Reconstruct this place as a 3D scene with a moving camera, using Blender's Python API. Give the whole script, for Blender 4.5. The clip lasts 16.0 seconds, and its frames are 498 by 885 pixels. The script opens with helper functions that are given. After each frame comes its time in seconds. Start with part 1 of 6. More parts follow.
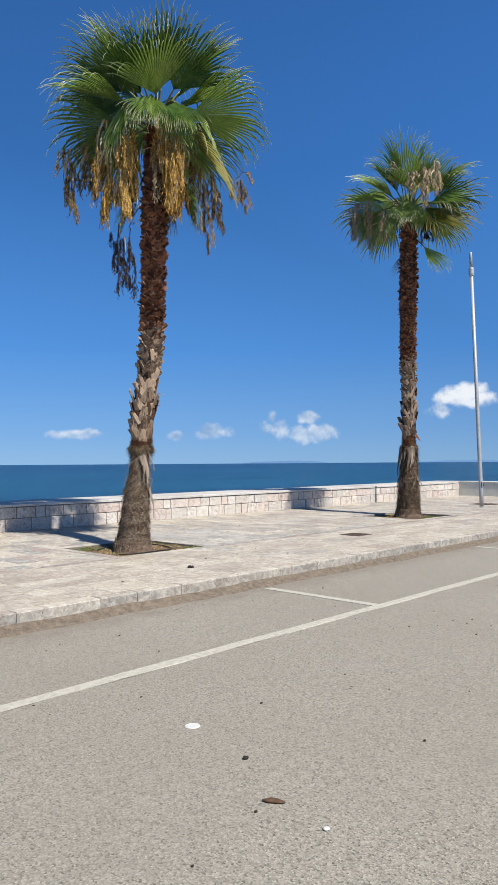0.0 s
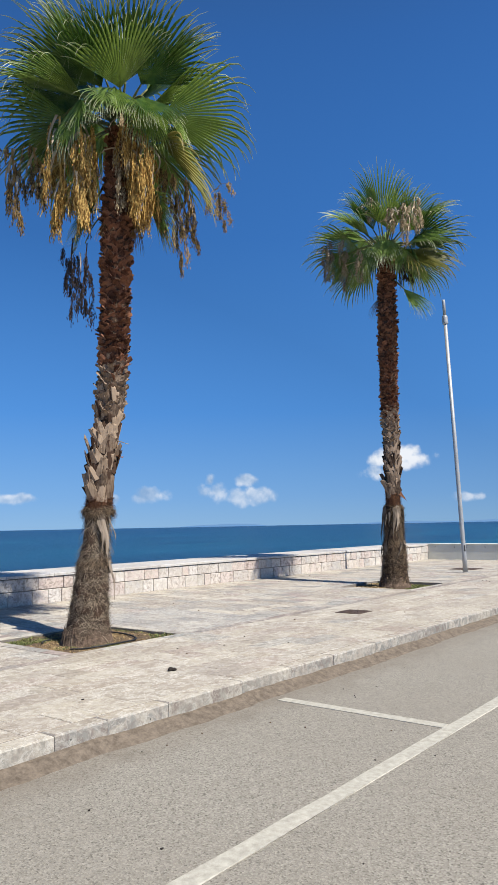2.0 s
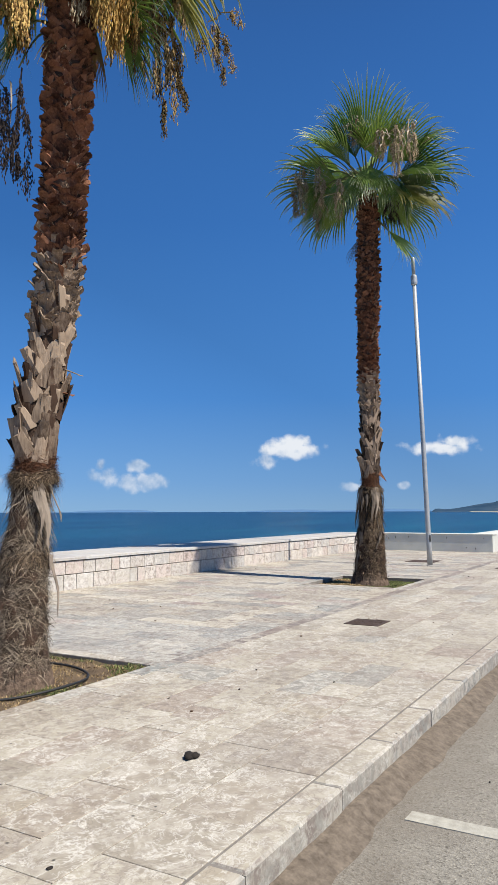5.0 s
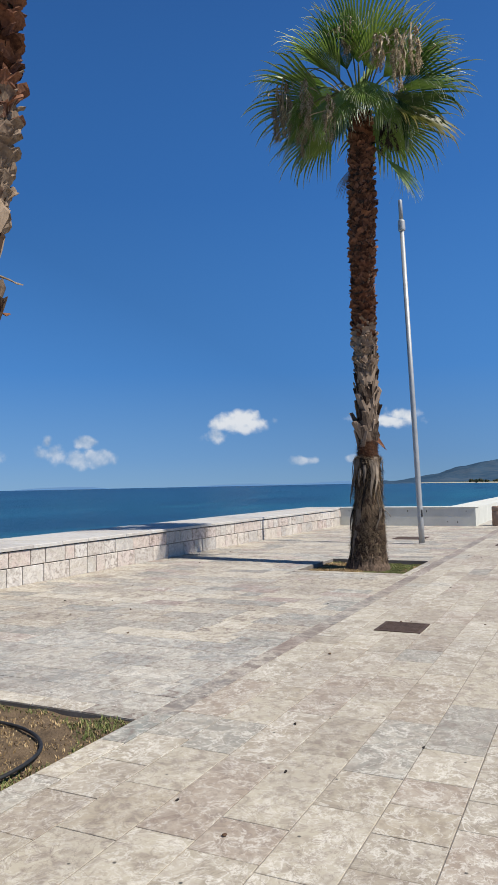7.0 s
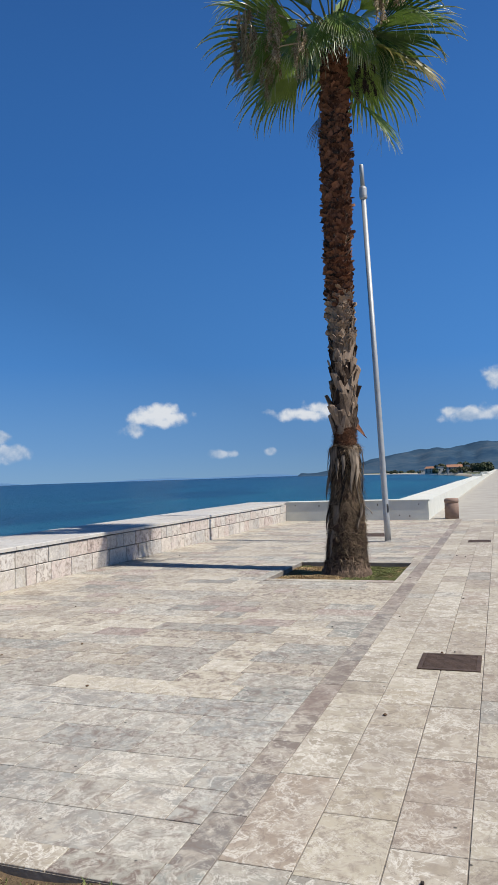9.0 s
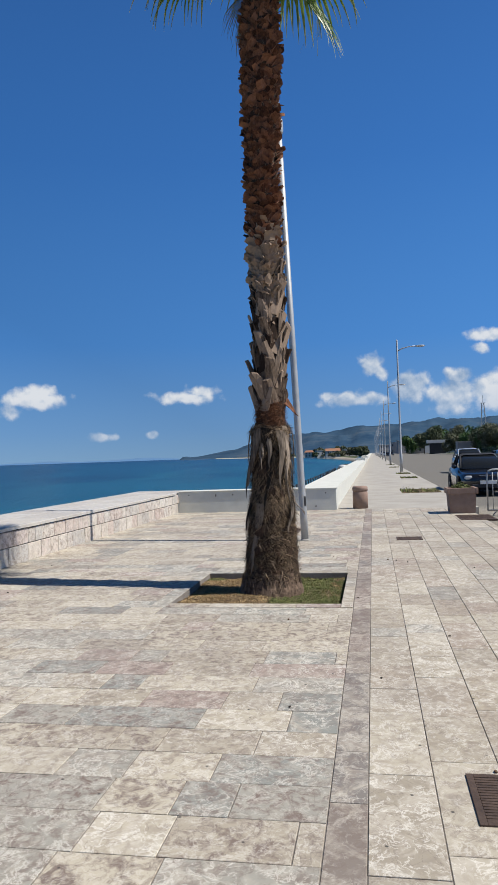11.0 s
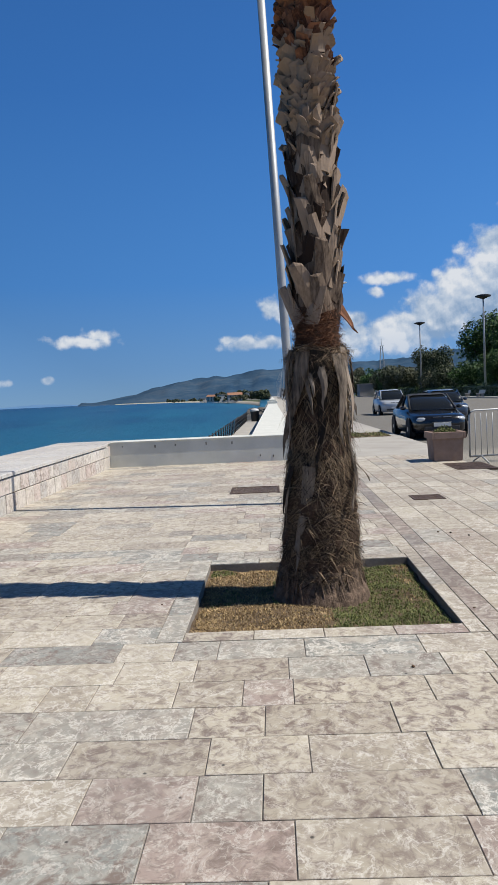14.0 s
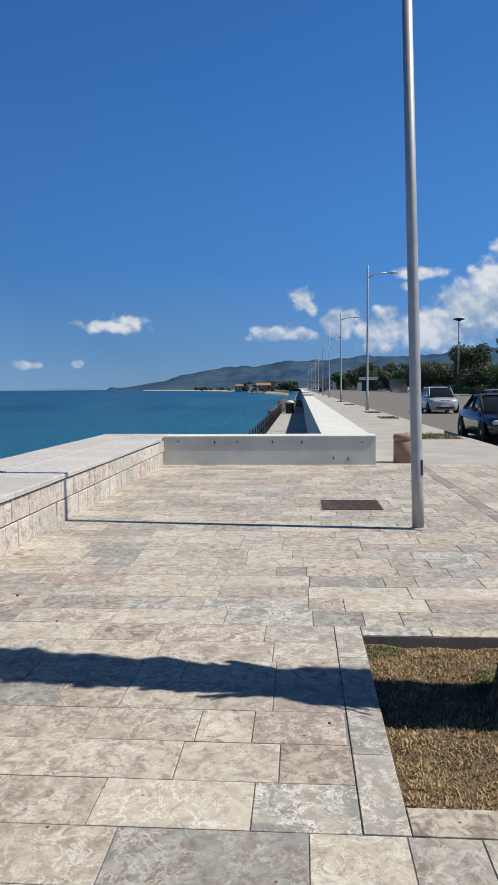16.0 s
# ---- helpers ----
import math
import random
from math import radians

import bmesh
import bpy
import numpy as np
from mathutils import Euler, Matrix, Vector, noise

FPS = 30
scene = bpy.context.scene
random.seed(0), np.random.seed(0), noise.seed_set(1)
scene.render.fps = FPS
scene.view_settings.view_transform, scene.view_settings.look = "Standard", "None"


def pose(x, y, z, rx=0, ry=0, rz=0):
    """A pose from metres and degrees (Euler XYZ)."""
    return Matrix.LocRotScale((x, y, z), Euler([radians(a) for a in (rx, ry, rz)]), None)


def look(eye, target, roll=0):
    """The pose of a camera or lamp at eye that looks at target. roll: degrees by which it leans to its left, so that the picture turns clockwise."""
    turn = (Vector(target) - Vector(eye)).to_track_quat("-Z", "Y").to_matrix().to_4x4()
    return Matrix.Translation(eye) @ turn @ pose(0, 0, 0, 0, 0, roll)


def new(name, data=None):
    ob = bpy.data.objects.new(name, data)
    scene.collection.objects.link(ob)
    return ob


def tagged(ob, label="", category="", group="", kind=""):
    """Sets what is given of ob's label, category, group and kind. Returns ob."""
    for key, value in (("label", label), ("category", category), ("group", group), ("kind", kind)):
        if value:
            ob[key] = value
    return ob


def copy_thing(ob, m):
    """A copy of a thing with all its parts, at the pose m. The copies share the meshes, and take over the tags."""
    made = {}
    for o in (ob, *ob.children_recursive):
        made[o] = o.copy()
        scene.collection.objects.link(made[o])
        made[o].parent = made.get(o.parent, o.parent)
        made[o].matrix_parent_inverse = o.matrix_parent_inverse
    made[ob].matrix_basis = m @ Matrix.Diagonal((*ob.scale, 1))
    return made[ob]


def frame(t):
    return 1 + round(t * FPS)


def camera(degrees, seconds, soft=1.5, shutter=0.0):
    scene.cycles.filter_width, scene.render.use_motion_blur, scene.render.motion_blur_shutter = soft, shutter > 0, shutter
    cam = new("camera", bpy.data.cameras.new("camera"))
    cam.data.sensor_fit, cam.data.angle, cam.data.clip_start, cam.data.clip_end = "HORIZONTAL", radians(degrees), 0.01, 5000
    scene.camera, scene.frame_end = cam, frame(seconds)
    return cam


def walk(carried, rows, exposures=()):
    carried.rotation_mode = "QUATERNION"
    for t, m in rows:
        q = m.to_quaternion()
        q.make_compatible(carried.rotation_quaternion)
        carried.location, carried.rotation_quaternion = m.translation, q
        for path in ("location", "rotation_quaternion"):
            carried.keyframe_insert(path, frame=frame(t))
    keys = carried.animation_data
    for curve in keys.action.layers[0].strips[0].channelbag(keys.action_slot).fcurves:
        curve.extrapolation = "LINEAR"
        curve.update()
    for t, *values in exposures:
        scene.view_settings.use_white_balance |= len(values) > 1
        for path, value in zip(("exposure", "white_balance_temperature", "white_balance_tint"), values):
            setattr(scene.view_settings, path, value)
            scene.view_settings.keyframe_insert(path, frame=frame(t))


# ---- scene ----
cam = camera(38.5, 16.0)
PATH = [
    (0, (-0.125, 1.331, 1.492), (1.328, 2.704, 1.549), -0.4),
    (0.5, (0.123, 1.821, 1.492), (1.612, 3.154, 1.564), -1.0),
    (1, (0.41, 2.333, 1.482), (1.896, 3.668, 1.579), -1.4),
    (1.5, (0.713, 2.78, 1.465), (2.254, 4.043, 1.629), -1.9),
    (2, (1.0, 3.212, 1.513), (2.559, 4.444, 1.744), -1.1),
    (2.5, (1.29, 3.698, 1.507), (2.864, 4.908, 1.748), -1.3),
    (3, (1.602, 4.162, 1.516), (3.192, 5.343, 1.799), -1.2),
    (3.5, (1.861, 4.599, 1.48), (3.462, 5.757, 1.788), -0.4),
    (4, (2.156, 5.048, 1.461), (3.817, 6.128, 1.737), -0.6),
    (4.5, (2.442, 5.487, 1.471), (4.119, 6.55, 1.706), 0.2),
    (5, (2.74, 5.911, 1.451), (4.469, 6.898, 1.643), -0.2),
    (5.2, (2.853, 6.023, 1.469), (4.6, 6.978, 1.661), -0.5),
    (7.3, (4.321, 7.507, 1.475), (6.145, 8.323, 1.554), -1.5),
    (7.5, (4.357, 7.649, 1.468), (6.214, 8.389, 1.53), -1.9),
    (8, (4.851, 7.942, 1.492), (6.697, 8.703, 1.595), -2.9),
    (8.5, (5.094, 8.263, 1.513), (6.944, 9.018, 1.606), -2.0),
    (9, (5.51, 8.507, 1.501), (7.397, 9.164, 1.597), -1.9),
    (9.5, (5.925, 8.728, 1.51), (7.861, 9.227, 1.569), -0.7),
    (9.7, (6.194, 8.801, 1.544), (8.143, 9.238, 1.631), -0.7),
    (11.8, (8.352, 9.915, 1.57), (10.33, 10.208, 1.576), -1.3),
    (12, (8.489, 10.039, 1.562), (10.469, 10.319, 1.562), -0.4),
    (12.5, (8.86, 10.33, 1.572), (10.844, 10.567, 1.491), -0.4),
    (13, (9.325, 10.557, 1.593), (11.315, 10.742, 1.524), -1.8),
    (13.5, (9.724, 10.745, 1.581), (11.713, 10.921, 1.47), -1.8),
    (14, (10.215, 10.836, 1.566), (12.209, 10.907, 1.439), -2.7),
    (14.5, (10.647, 11.013, 1.59), (12.64, 11.136, 1.478), -1.8),
    (15, (11.081, 11.236, 1.603), (13.071, 11.397, 1.485), -2.0),
    (15.5, (11.576, 11.465, 1.628), (13.568, 11.607, 1.523), -1.8),
    (16, (11.984, 11.783, 1.635), (13.973, 11.926, 1.483), -0.5),
]
walk(cam, [(t, look(eye, target, roll)) for t, eye, target, roll in PATH],
     exposures=[(0.0, 0.46), (4.0, 0.44), (7.5, 0.19), (12.0, 0.17), (15.0, 0.18), (16.0, 0.14)])

# ---- sky, sun and exposure ----
P = 0.17            # top of the promenade above the road
SEA = -2.6
TONE = 0.76         # scales every base colour down, so that shadows fall darker under the sky
SUN_EL = radians(54.5)
SHADOW = Vector((0.105, 1.0, 0)).normalized()      # the way that shadows fall on the ground


def nd(tree, kind, **values):
    n = tree.nodes.new(kind)
    for key, value in values.items():
        if key in n.inputs:
            n.inputs[key].default_value = value
    return n


def mth(tree, op, a, b=None, clamp=False):
    n = tree.nodes.new("ShaderNodeMath")
    n.operation, n.use_clamp = op, clamp
    for i, v in enumerate((a, b)):
        if v is None:
            continue
        if isinstance(v, (int, float)):
            n.inputs[i].default_value = v
        else:
            tree.links.new(v, n.inputs[i])
    return n.outputs[0]


def mixc(tree, fac, a, b, blend="MIX"):
    n = tree.nodes.new("ShaderNodeMix")
    n.data_type, n.blend_type = "RGBA", blend
    for slot, v in ((0, fac), (6, a), (7, b)):
        if isinstance(v, (int, float)):
            n.inputs[slot].default_value = v
        elif isinstance(v, (tuple, list)):
            n.inputs[slot].default_value = (*v, 1)[:4]
        else:
            tree.links.new(v, n.inputs[slot])
    return n.outputs[2]


def ramp(tree, fac, stops, mode="LINEAR"):
    n = tree.nodes.new("ShaderNodeValToRGB")
    n.color_ramp.interpolation = mode
    el = n.color_ramp.elements
    while len(el) < len(stops):
        el.new(0.5)
    for e, (p, c) in zip(el, stops):
        e.position = p
        e.color = (*c, 1) if isinstance(c, (tuple, list)) else (c, c, c, 1)
    tree.links.new(fac, n.inputs[0])
    return n.outputs[0]


def noise_tex(tree, vec, scale, detail=4.0, rough=0.55, distort=0.0):
    n = nd(tree, "ShaderNodeTexNoise", Scale=scale, Detail=detail, Roughness=rough, Distortion=distort)
    if vec is not None:
        tree.links.new(vec, n.inputs["Vector"])
    return n.outputs[0]


# Cumulus: azimuth and elevation of the middle, half width and half height, all in degrees
CLOUDS = [
    (41.0, 2.7, 1.0, 0.75), (39.3, 2.2, 0.9, 0.5), (37.6, 2.35, 1.0, 0.55), (38.5, 3.6, 1.0, 0.35), (41.5, 3.6, 0.35, 0.5), (46.4, 2.4, 1.1, 0.5), (49.3, 2.2, 0.5, 0.3),
    (57.2, 2.3, 1.7, 0.3), (26.6, 4.9, 2.1, 0.6), (28.4, 4.0, 0.9, 0.5), (25.6, 5.5, 0.9, 0.4), (14.6, 4.8, 1.9, 0.4), (13.4, 5.3, 1.0, 0.4),
    (21.5, 1.9, 0.9, 0.3), (17.5, 2.0, 0.4, 0.25), (1.4, 4.2, 2.6, 0.55), (3.3, 4.6, 0.7, 0.35), (-0.2, 6.9, 0.8, 0.7), (-0.9, 6.2, 0.5, 0.5),
    (-3.2, 4.9, 1.4, 1.2), (-6.4, 4.3, 2.3, 1.4), (-6.8, 5.6, 0.9, 0.6), (-9.1, 8.6, 1.5, 0.4), (-8.4, 7.7, 0.5, 0.35),
    (-9.0, 4.4, 2.2, 1.4), (-10.8, 4.4, 2.6, 1.6), (-13.2, 5.6, 2.6, 2.5), (-14.8, 7.8, 2.0, 1.7), (-17.0, 7.5, 2.8, 4.2), (-20.0, 9.0, 3.2, 4.6), (-23, 7, 4, 4.5), (-30, 6, 5, 4),
    (-41, 7, 6, 3), (-60, 9, 8, 4), (-85, 7, 9, 3),
]

world = bpy.data.worlds.new("seaside_sky")
scene.world = world
world.use_nodes = True
W = world.node_tree
W.nodes.clear()
sky = W.nodes.new("ShaderNodeTexSky")
sky.sky_type, sky.sun_disc = "NISHITA", False
sky.sun_elevation, sky.sun_rotation = SUN_EL, math.atan2(-SHADOW.x, -SHADOW.y)
sky.altitude, sky.air_density, sky.dust_density, sky.ozone_density = 0, 1.0, 0.1, 3.5
co = W.nodes.new("ShaderNodeTexCoord").outputs["Generated"]
sep = W.nodes.new("ShaderNodeSeparateXYZ")
W.links.new(co, sep.inputs[0])
az = mth(W, "MULTIPLY", mth(W, "ARCTAN2", sep.outputs[1], sep.outputs[0]), 57.2958)
el = mth(W, "MULTIPLY", mth(W, "ARCSINE", sep.outputs[2]), 57.2958)
field = None
for ca, ce, cw, ch in CLOUDS:
    if cw * ch < 1.4:
        cw, ch = cw * 1.22, ch * 1.22
    u = mth(W, "MULTIPLY", mth(W, "SUBTRACT", az, ca), 1 / cw)
    v = mth(W, "MULTIPLY", mth(W, "SUBTRACT", el, ce), 1 / ch)
    d = mth(W, "SQRT", mth(W, "ADD", mth(W, "MULTIPLY", u, u), mth(W, "MULTIPLY", v, v)))
    m = mth(W, "MULTIPLY", mth(W, "SUBTRACT", 1.12, d), 1.4 if cw * ch > 3 else 1.15 if cw * ch > 1.8 else 1.0)
    field = m if field is None else mth(W, "MAXIMUM", field, m)
billow = nd(W, "ShaderNodeTexVoronoi", Scale=62.0)
billow.feature = "SMOOTH_F1"
W.links.new(co, billow.inputs["Vector"])
puff = mth(W, "SUBTRACT", mth(W, "ADD", mth(W, "MULTIPLY", noise_tex(W, co, 30.0, 7.0, 0.6), 1.0), 0.17), mth(W, "MULTIPLY", billow.outputs["Distance"], 0.42))
shift = nd(W, "ShaderNodeVectorMath", Vector=(0, 0, 0))
shift.operation = "ADD"
W.links.new(co, shift.inputs[0])
shift.inputs[1].default_value = (0.0, -0.002, 0.005)
billow_up = nd(W, "ShaderNodeTexVoronoi", Scale=62.0)
billow_up.feature = "SMOOTH_F1"
W.links.new(shift.outputs[0], billow_up.inputs["Vector"])
puff_up = mth(W, "SUBTRACT", mth(W, "ADD", noise_tex(W, shift.outputs[0], 30.0, 7.0, 0.6), 0.17), mth(W, "MULTIPLY", billow_up.outputs["Distance"], 0.42))
wide = noise_tex(W, co, 14.0, 3.0, 0.5)
edge = mth(W, "ADD", mth(W, "MULTIPLY", field, 1.35), mth(W, "MULTIPLY", mth(W, "SUBTRACT", puff, 0.5), 2.9))
low_haze = ramp(W, mth(W, "MULTIPLY", el, 0.1), [(0.12, 0.5), (0.5, 0.95)])
mask = mth(W, "MULTIPLY", ramp(W, mth(W, "ADD", mth(W, "MULTIPLY", edge, 0.5), 0.5), [(0.40, 0.0), (0.92, 1.0)], "EASE"), low_haze)
lit = mth(W, "ADD", mth(W, "MULTIPLY", mth(W, "SUBTRACT", puff, puff_up), 1.7), mth(W, "MULTIPLY", mth(W, "SUBTRACT", wide, 0.5), 2.6))
cloud_colour = ramp(W, mth(W, "ADD", lit, 0.55), [(0.10, (2.9, 4.2, 6.2)), (0.5, (5.4, 6.4, 7.8)), (0.88, (8.6, 8.9, 9.3))])
# clear maritime blue over the physical sky
deep = ramp(W, mth(W, "MULTIPLY", el, 1 / 90), [(0.0, (2.0, 4.1, 6.9)), (0.025, (1.5, 3.6, 7.1)), (0.1, (0.70, 2.72, 7.05)), (0.25, (0.37, 1.72, 5.2)), (0.40, (0.24, 1.12, 3.6)), (0.55, (0.20, 0.50, 1.25)), (1.0, (0.20, 0.30, 0.52))])
# the sky is deepest a quarter turn from the sun
dot = nd(W, "ShaderNodeVectorMath")
dot.operation = "DOT_PRODUCT"
W.links.new(co, dot.inputs[0])
dot.inputs[1].default_value = (-SHADOW.x * math.cos(SUN_EL), -SHADOW.y * math.cos(SUN_EL), math.sin(SUN_EL))
depth = mth(W, "ADD", 0.85, mth(W, "MULTIPLY", mth(W, "ABSOLUTE", mth(W, "SUBTRACT", dot.outputs["Value"], -0.16)), 0.62))
tinted = mixc(W, 0.92, sky.outputs[0], deep)
scale_node = nd(W, "ShaderNodeVectorMath")
scale_node.operation = "SCALE"
W.links.new(tinted, scale_node.inputs[0])
W.links.new(depth, scale_node.inputs["Scale"])
tinted = scale_node.outputs[0]
colour = mixc(W, mask, tinted, cloud_colour)
bg = nd(W, "ShaderNodeBackground", Strength=0.076)
out = W.nodes.new("ShaderNodeOutputWorld")
W.links.new(colour, bg.inputs[0])
W.links.new(bg.outputs[0], out.inputs[0])

sun_data = bpy.data.lights.new("sun", "SUN")
sun_data.energy, sun_data.angle, sun_data.color = 5.4, radians(0.53), (1.0, 0.96, 0.90)
sun = new("sun", sun_data)
to_sun = Vector((-SHADOW.x * math.cos(SUN_EL), -SHADOW.y * math.cos(SUN_EL), math.sin(SUN_EL)))
sun.matrix_world = look(to_sun * 60, (0, 0, 0))

# ---- materials ----
def shader(name, rough=0.8, metal=0.0, spec=0.4):
    m = bpy.data.materials.new(name)
    m.use_nodes = True
    t = m.node_tree
    b = t.nodes["Principled BSDF"]
    b.inputs["Roughness"].default_value, b.inputs["Metallic"].default_value = rough, metal
    b.inputs["Specular IOR Level"].default_value = spec
    return m, t, b


def relief(t, b, height, strength=0.3, distance=0.01):
    n = nd(t, "ShaderNodeBump", Strength=strength, Distance=distance)
    t.links.new(height, n.inputs["Height"])
    t.links.new(n.outputs[0], b.inputs["Normal"])


def position(t):
    return t.nodes.new("ShaderNodeNewGeometry").outputs["Position"]


def chance(t, island):
    if island:
        return t.nodes.new("ShaderNodeNewGeometry").outputs["Random Per Island"]
    return t.nodes.new("ShaderNodeObjectInfo").outputs["Random"]


def shifted(t, vec, r, by=37.0):
    c = t.nodes.new("ShaderNodeCombineXYZ")
    t.links.new(mth(t, "MULTIPLY", r, by), c.inputs[0])
    t.links.new(mth(t, "MULTIPLY", r, by * 1.7), c.inputs[1])
    t.links.new(mth(t, "MULTIPLY", r, by * 0.6), c.inputs[2])
    n = t.nodes.new("ShaderNodeVectorMath")
    n.operation = "ADD"
    t.links.new(vec, n.inputs[0])
    t.links.new(c.outputs[0], n.inputs[1])
    return n.outputs[0]


def dull(c):
    return tuple(TONE * v for v in c)


def plain(name, dark, light, scale=8.0, rough=0.8, metal=0.0, bump=0.25, fine=60.0, spec=0.4, vary=0.0, island=False, dist=0.01):
    """Two tones mixed by coarse and fine noise, with relief; vary shifts each piece's tone."""
    m, t, b = shader(name, rough, metal, spec)
    p = position(t)
    big, small = noise_tex(t, p, scale, 5), noise_tex(t, p, fine, 3)
    f = mth(t, "ADD", mth(t, "MULTIPLY", big, 0.65), mth(t, "MULTIPLY", small, 0.35))
    if vary:
        f = mth(t, "ADD", f, mth(t, "MULTIPLY", mth(t, "SUBTRACT", chance(t, island), 0.5), vary))
    c = ramp(t, f, [(0.32, dull(dark)), (0.68, dull(light))])
    t.links.new(c, b.inputs["Base Color"])
    relief(t, b, f, bump, dist)
    return m


def marble(name, tones, island=False, vein=0.9, rough=0.62, wear=0.35, gain=0.87, dapple=0.9):
    """Cut stone: each piece takes one of the tones; pale veins, blotches and dark specks."""
    m, t, b = shader(name, rough, 0.0, 0.2)
    r = chance(t, island)
    p = shifted(t, position(t), r)
    base = ramp(t, r, [(i / len(tones), tuple(TONE * gain * v for v in c)) for i, c in enumerate(tones)], "CONSTANT")
    own = mth(t, "FRACT", mth(t, "MULTIPLY", r, 91.7))
    blot = noise_tex(t, p, 8.0, 6, 0.66, 0.9)
    base = mixc(t, mth(t, "MULTIPLY", ramp(t, blot, [(0.44, 0.0), (0.60, 1.0)]), mth(t, "ADD", 0.25, mth(t, "MULTIPLY", own, 0.55))), base, dull((0.62, 0.56, 0.46)))
    cloudy = noise_tex(t, p, 14.0, 6, 0.68, 0.9)
    base = mixc(t, mth(t, "MULTIPLY", ramp(t, cloudy, [(0.45, 0.0), (0.62, 1.0)]), mth(t, "SUBTRACT", 1.15 * dapple, mth(t, "MULTIPLY", own, 0.8 * dapple))), base, dull((0.225, 0.172, 0.142)))
    v = noise_tex(t, p, 8.0, 5, 0.65, 0.5)
    line = ramp(t, mth(t, "ABSOLUTE", mth(t, "SUBTRACT", v, 0.5)), [(0.0, 1.0), (0.034, 0.0)])
    line = mth(t, "MULTIPLY", line, ramp(t, noise_tex(t, p, 6.0, 4, 0.6), [(0.42, 0.0), (0.55, 1.0)]))
    base = mixc(t, mth(t, "MULTIPLY", line, mth(t, "ADD", 0.35 * vein, mth(t, "MULTIPLY", own, 0.65 * vein))), base, dull((0.84, 0.79, 0.69)))
    fleck = ramp(t, mth(t, "ABSOLUTE", mth(t, "SUBTRACT", noise_tex(t, p, 13.0, 4, 0.65, 0.6), 0.5)), [(0.0, 1.0), (0.030, 0.0)])
    fleck = mth(t, "MULTIPLY", fleck, ramp(t, noise_tex(t, p, 11.0, 3, 0.6), [(0.42, 0.0), (0.54, 1.0)]))
    base = mixc(t, mth(t, "MULTIPLY", fleck, mth(t, "ADD", 0.3 * vein, mth(t, "MULTIPLY", own, 0.6 * vein))), base, dull((0.84, 0.79, 0.69)))
    hair = ramp(t, mth(t, "ABSOLUTE", mth(t, "SUBTRACT", noise_tex(t, p, 5.0, 5, 0.6, 0.8), 0.5)), [(0.0, 1.0), (0.012, 0.0)])
    base = mixc(t, mth(t, "MULTIPLY", hair, 0.5 * vein), base, dull((0.20, 0.15, 0.125)))
    grit = noise_tex(t, position(t), 180.0, 2)
    stain = noise_tex(t, position(t), 0.9, 5, 0.6)
    base = mixc(t, mth(t, "MULTIPLY", ramp(t, stain, [(0.5, 0.0), (0.75, 1.0)]), wear), base, dull((0.27, 0.24, 0.21)))
    vo = nd(t, "ShaderNodeTexVoronoi", Scale=7.0)
    t.links.new(position(t), vo.inputs["Vector"])
    speck = ramp(t, mth(t, "ADD", vo.outputs["Distance"], mth(t, "MULTIPLY", grit, 0.04)), [(0.055, 1.0), (0.085, 0.0)])
    base = mixc(t, mth(t, "MULTIPLY", speck, 0.9), base, dull((0.06, 0.055, 0.05)))
    t.links.new(base, b.inputs["Base Color"])
    relief(t, b, mth(t, "ADD", mth(t, "MULTIPLY", cloudy, 0.6), mth(t, "MULTIPLY", grit, 0.4)), 0.25, 0.004)
    return m


CREAM, BEIGE, PINK, GREY, BLUE = (0.655, 0.582, 0.45), (0.52, 0.455, 0.352), (0.465, 0.365, 0.31), (0.45, 0.425, 0.36), (0.355, 0.358, 0.318)
PAVE = [CREAM, BEIGE, GREY, CREAM, PINK, BEIGE, GREY, CREAM, BLUE, BEIGE]
PAVE_WALK = [CREAM, BEIGE, CREAM, (0.54, 0.465, 0.36), CREAM, (0.51, 0.43, 0.33), (0.56, 0.49, 0.375), GREY, CREAM, BEIGE, (0.58, 0.50, 0.375), (0.50, 0.41, 0.32)]
stone_slab = marble("paving_marble", PAVE)
stone_walk = marble("walk_marble", PAVE_WALK, gain=0.80, dapple=0.55)
stone_walk_field = marble("walk_marble_field", PAVE_WALK, True, gain=0.80, dapple=0.55)
stone_slab_field = marble("paving_marble_field", PAVE, True)
WALLT = [(0.76, 0.69, 0.61), (0.66, 0.60, 0.535), (0.69, 0.56, 0.49), (0.77, 0.72, 0.655), (0.58, 0.545, 0.50), (0.72, 0.63, 0.545), (0.71, 0.60, 0.535)]
stone_block = marble("wall_marble", WALLT, False, 0.8, 0.7, 0.15, 1.0, 0.75)
stone_cap = marble("cap_marble", [(0.66, 0.63, 0.58), (0.60, 0.57, 0.53), (0.68, 0.66, 0.62)], False, 0.3, 0.6, 0.2, 0.95, 0.4)
stone_band = marble("band_marble", [(0.30, 0.25, 0.21), (0.34, 0.27, 0.225), (0.29, 0.26, 0.23)], False, 0.5)
GREYS = [(0.50, 0.49, 0.44), (0.43, 0.425, 0.385), (0.53, 0.50, 0.43), (0.46, 0.44, 0.39)]
stone_grey_field = marble("grey_paving_marble_field", GREYS, True, 0.8)
stone_band_field = marble("band_marble_field", [(0.30, 0.25, 0.21), (0.34, 0.27, 0.225), (0.29, 0.26, 0.23)], True, 0.5)
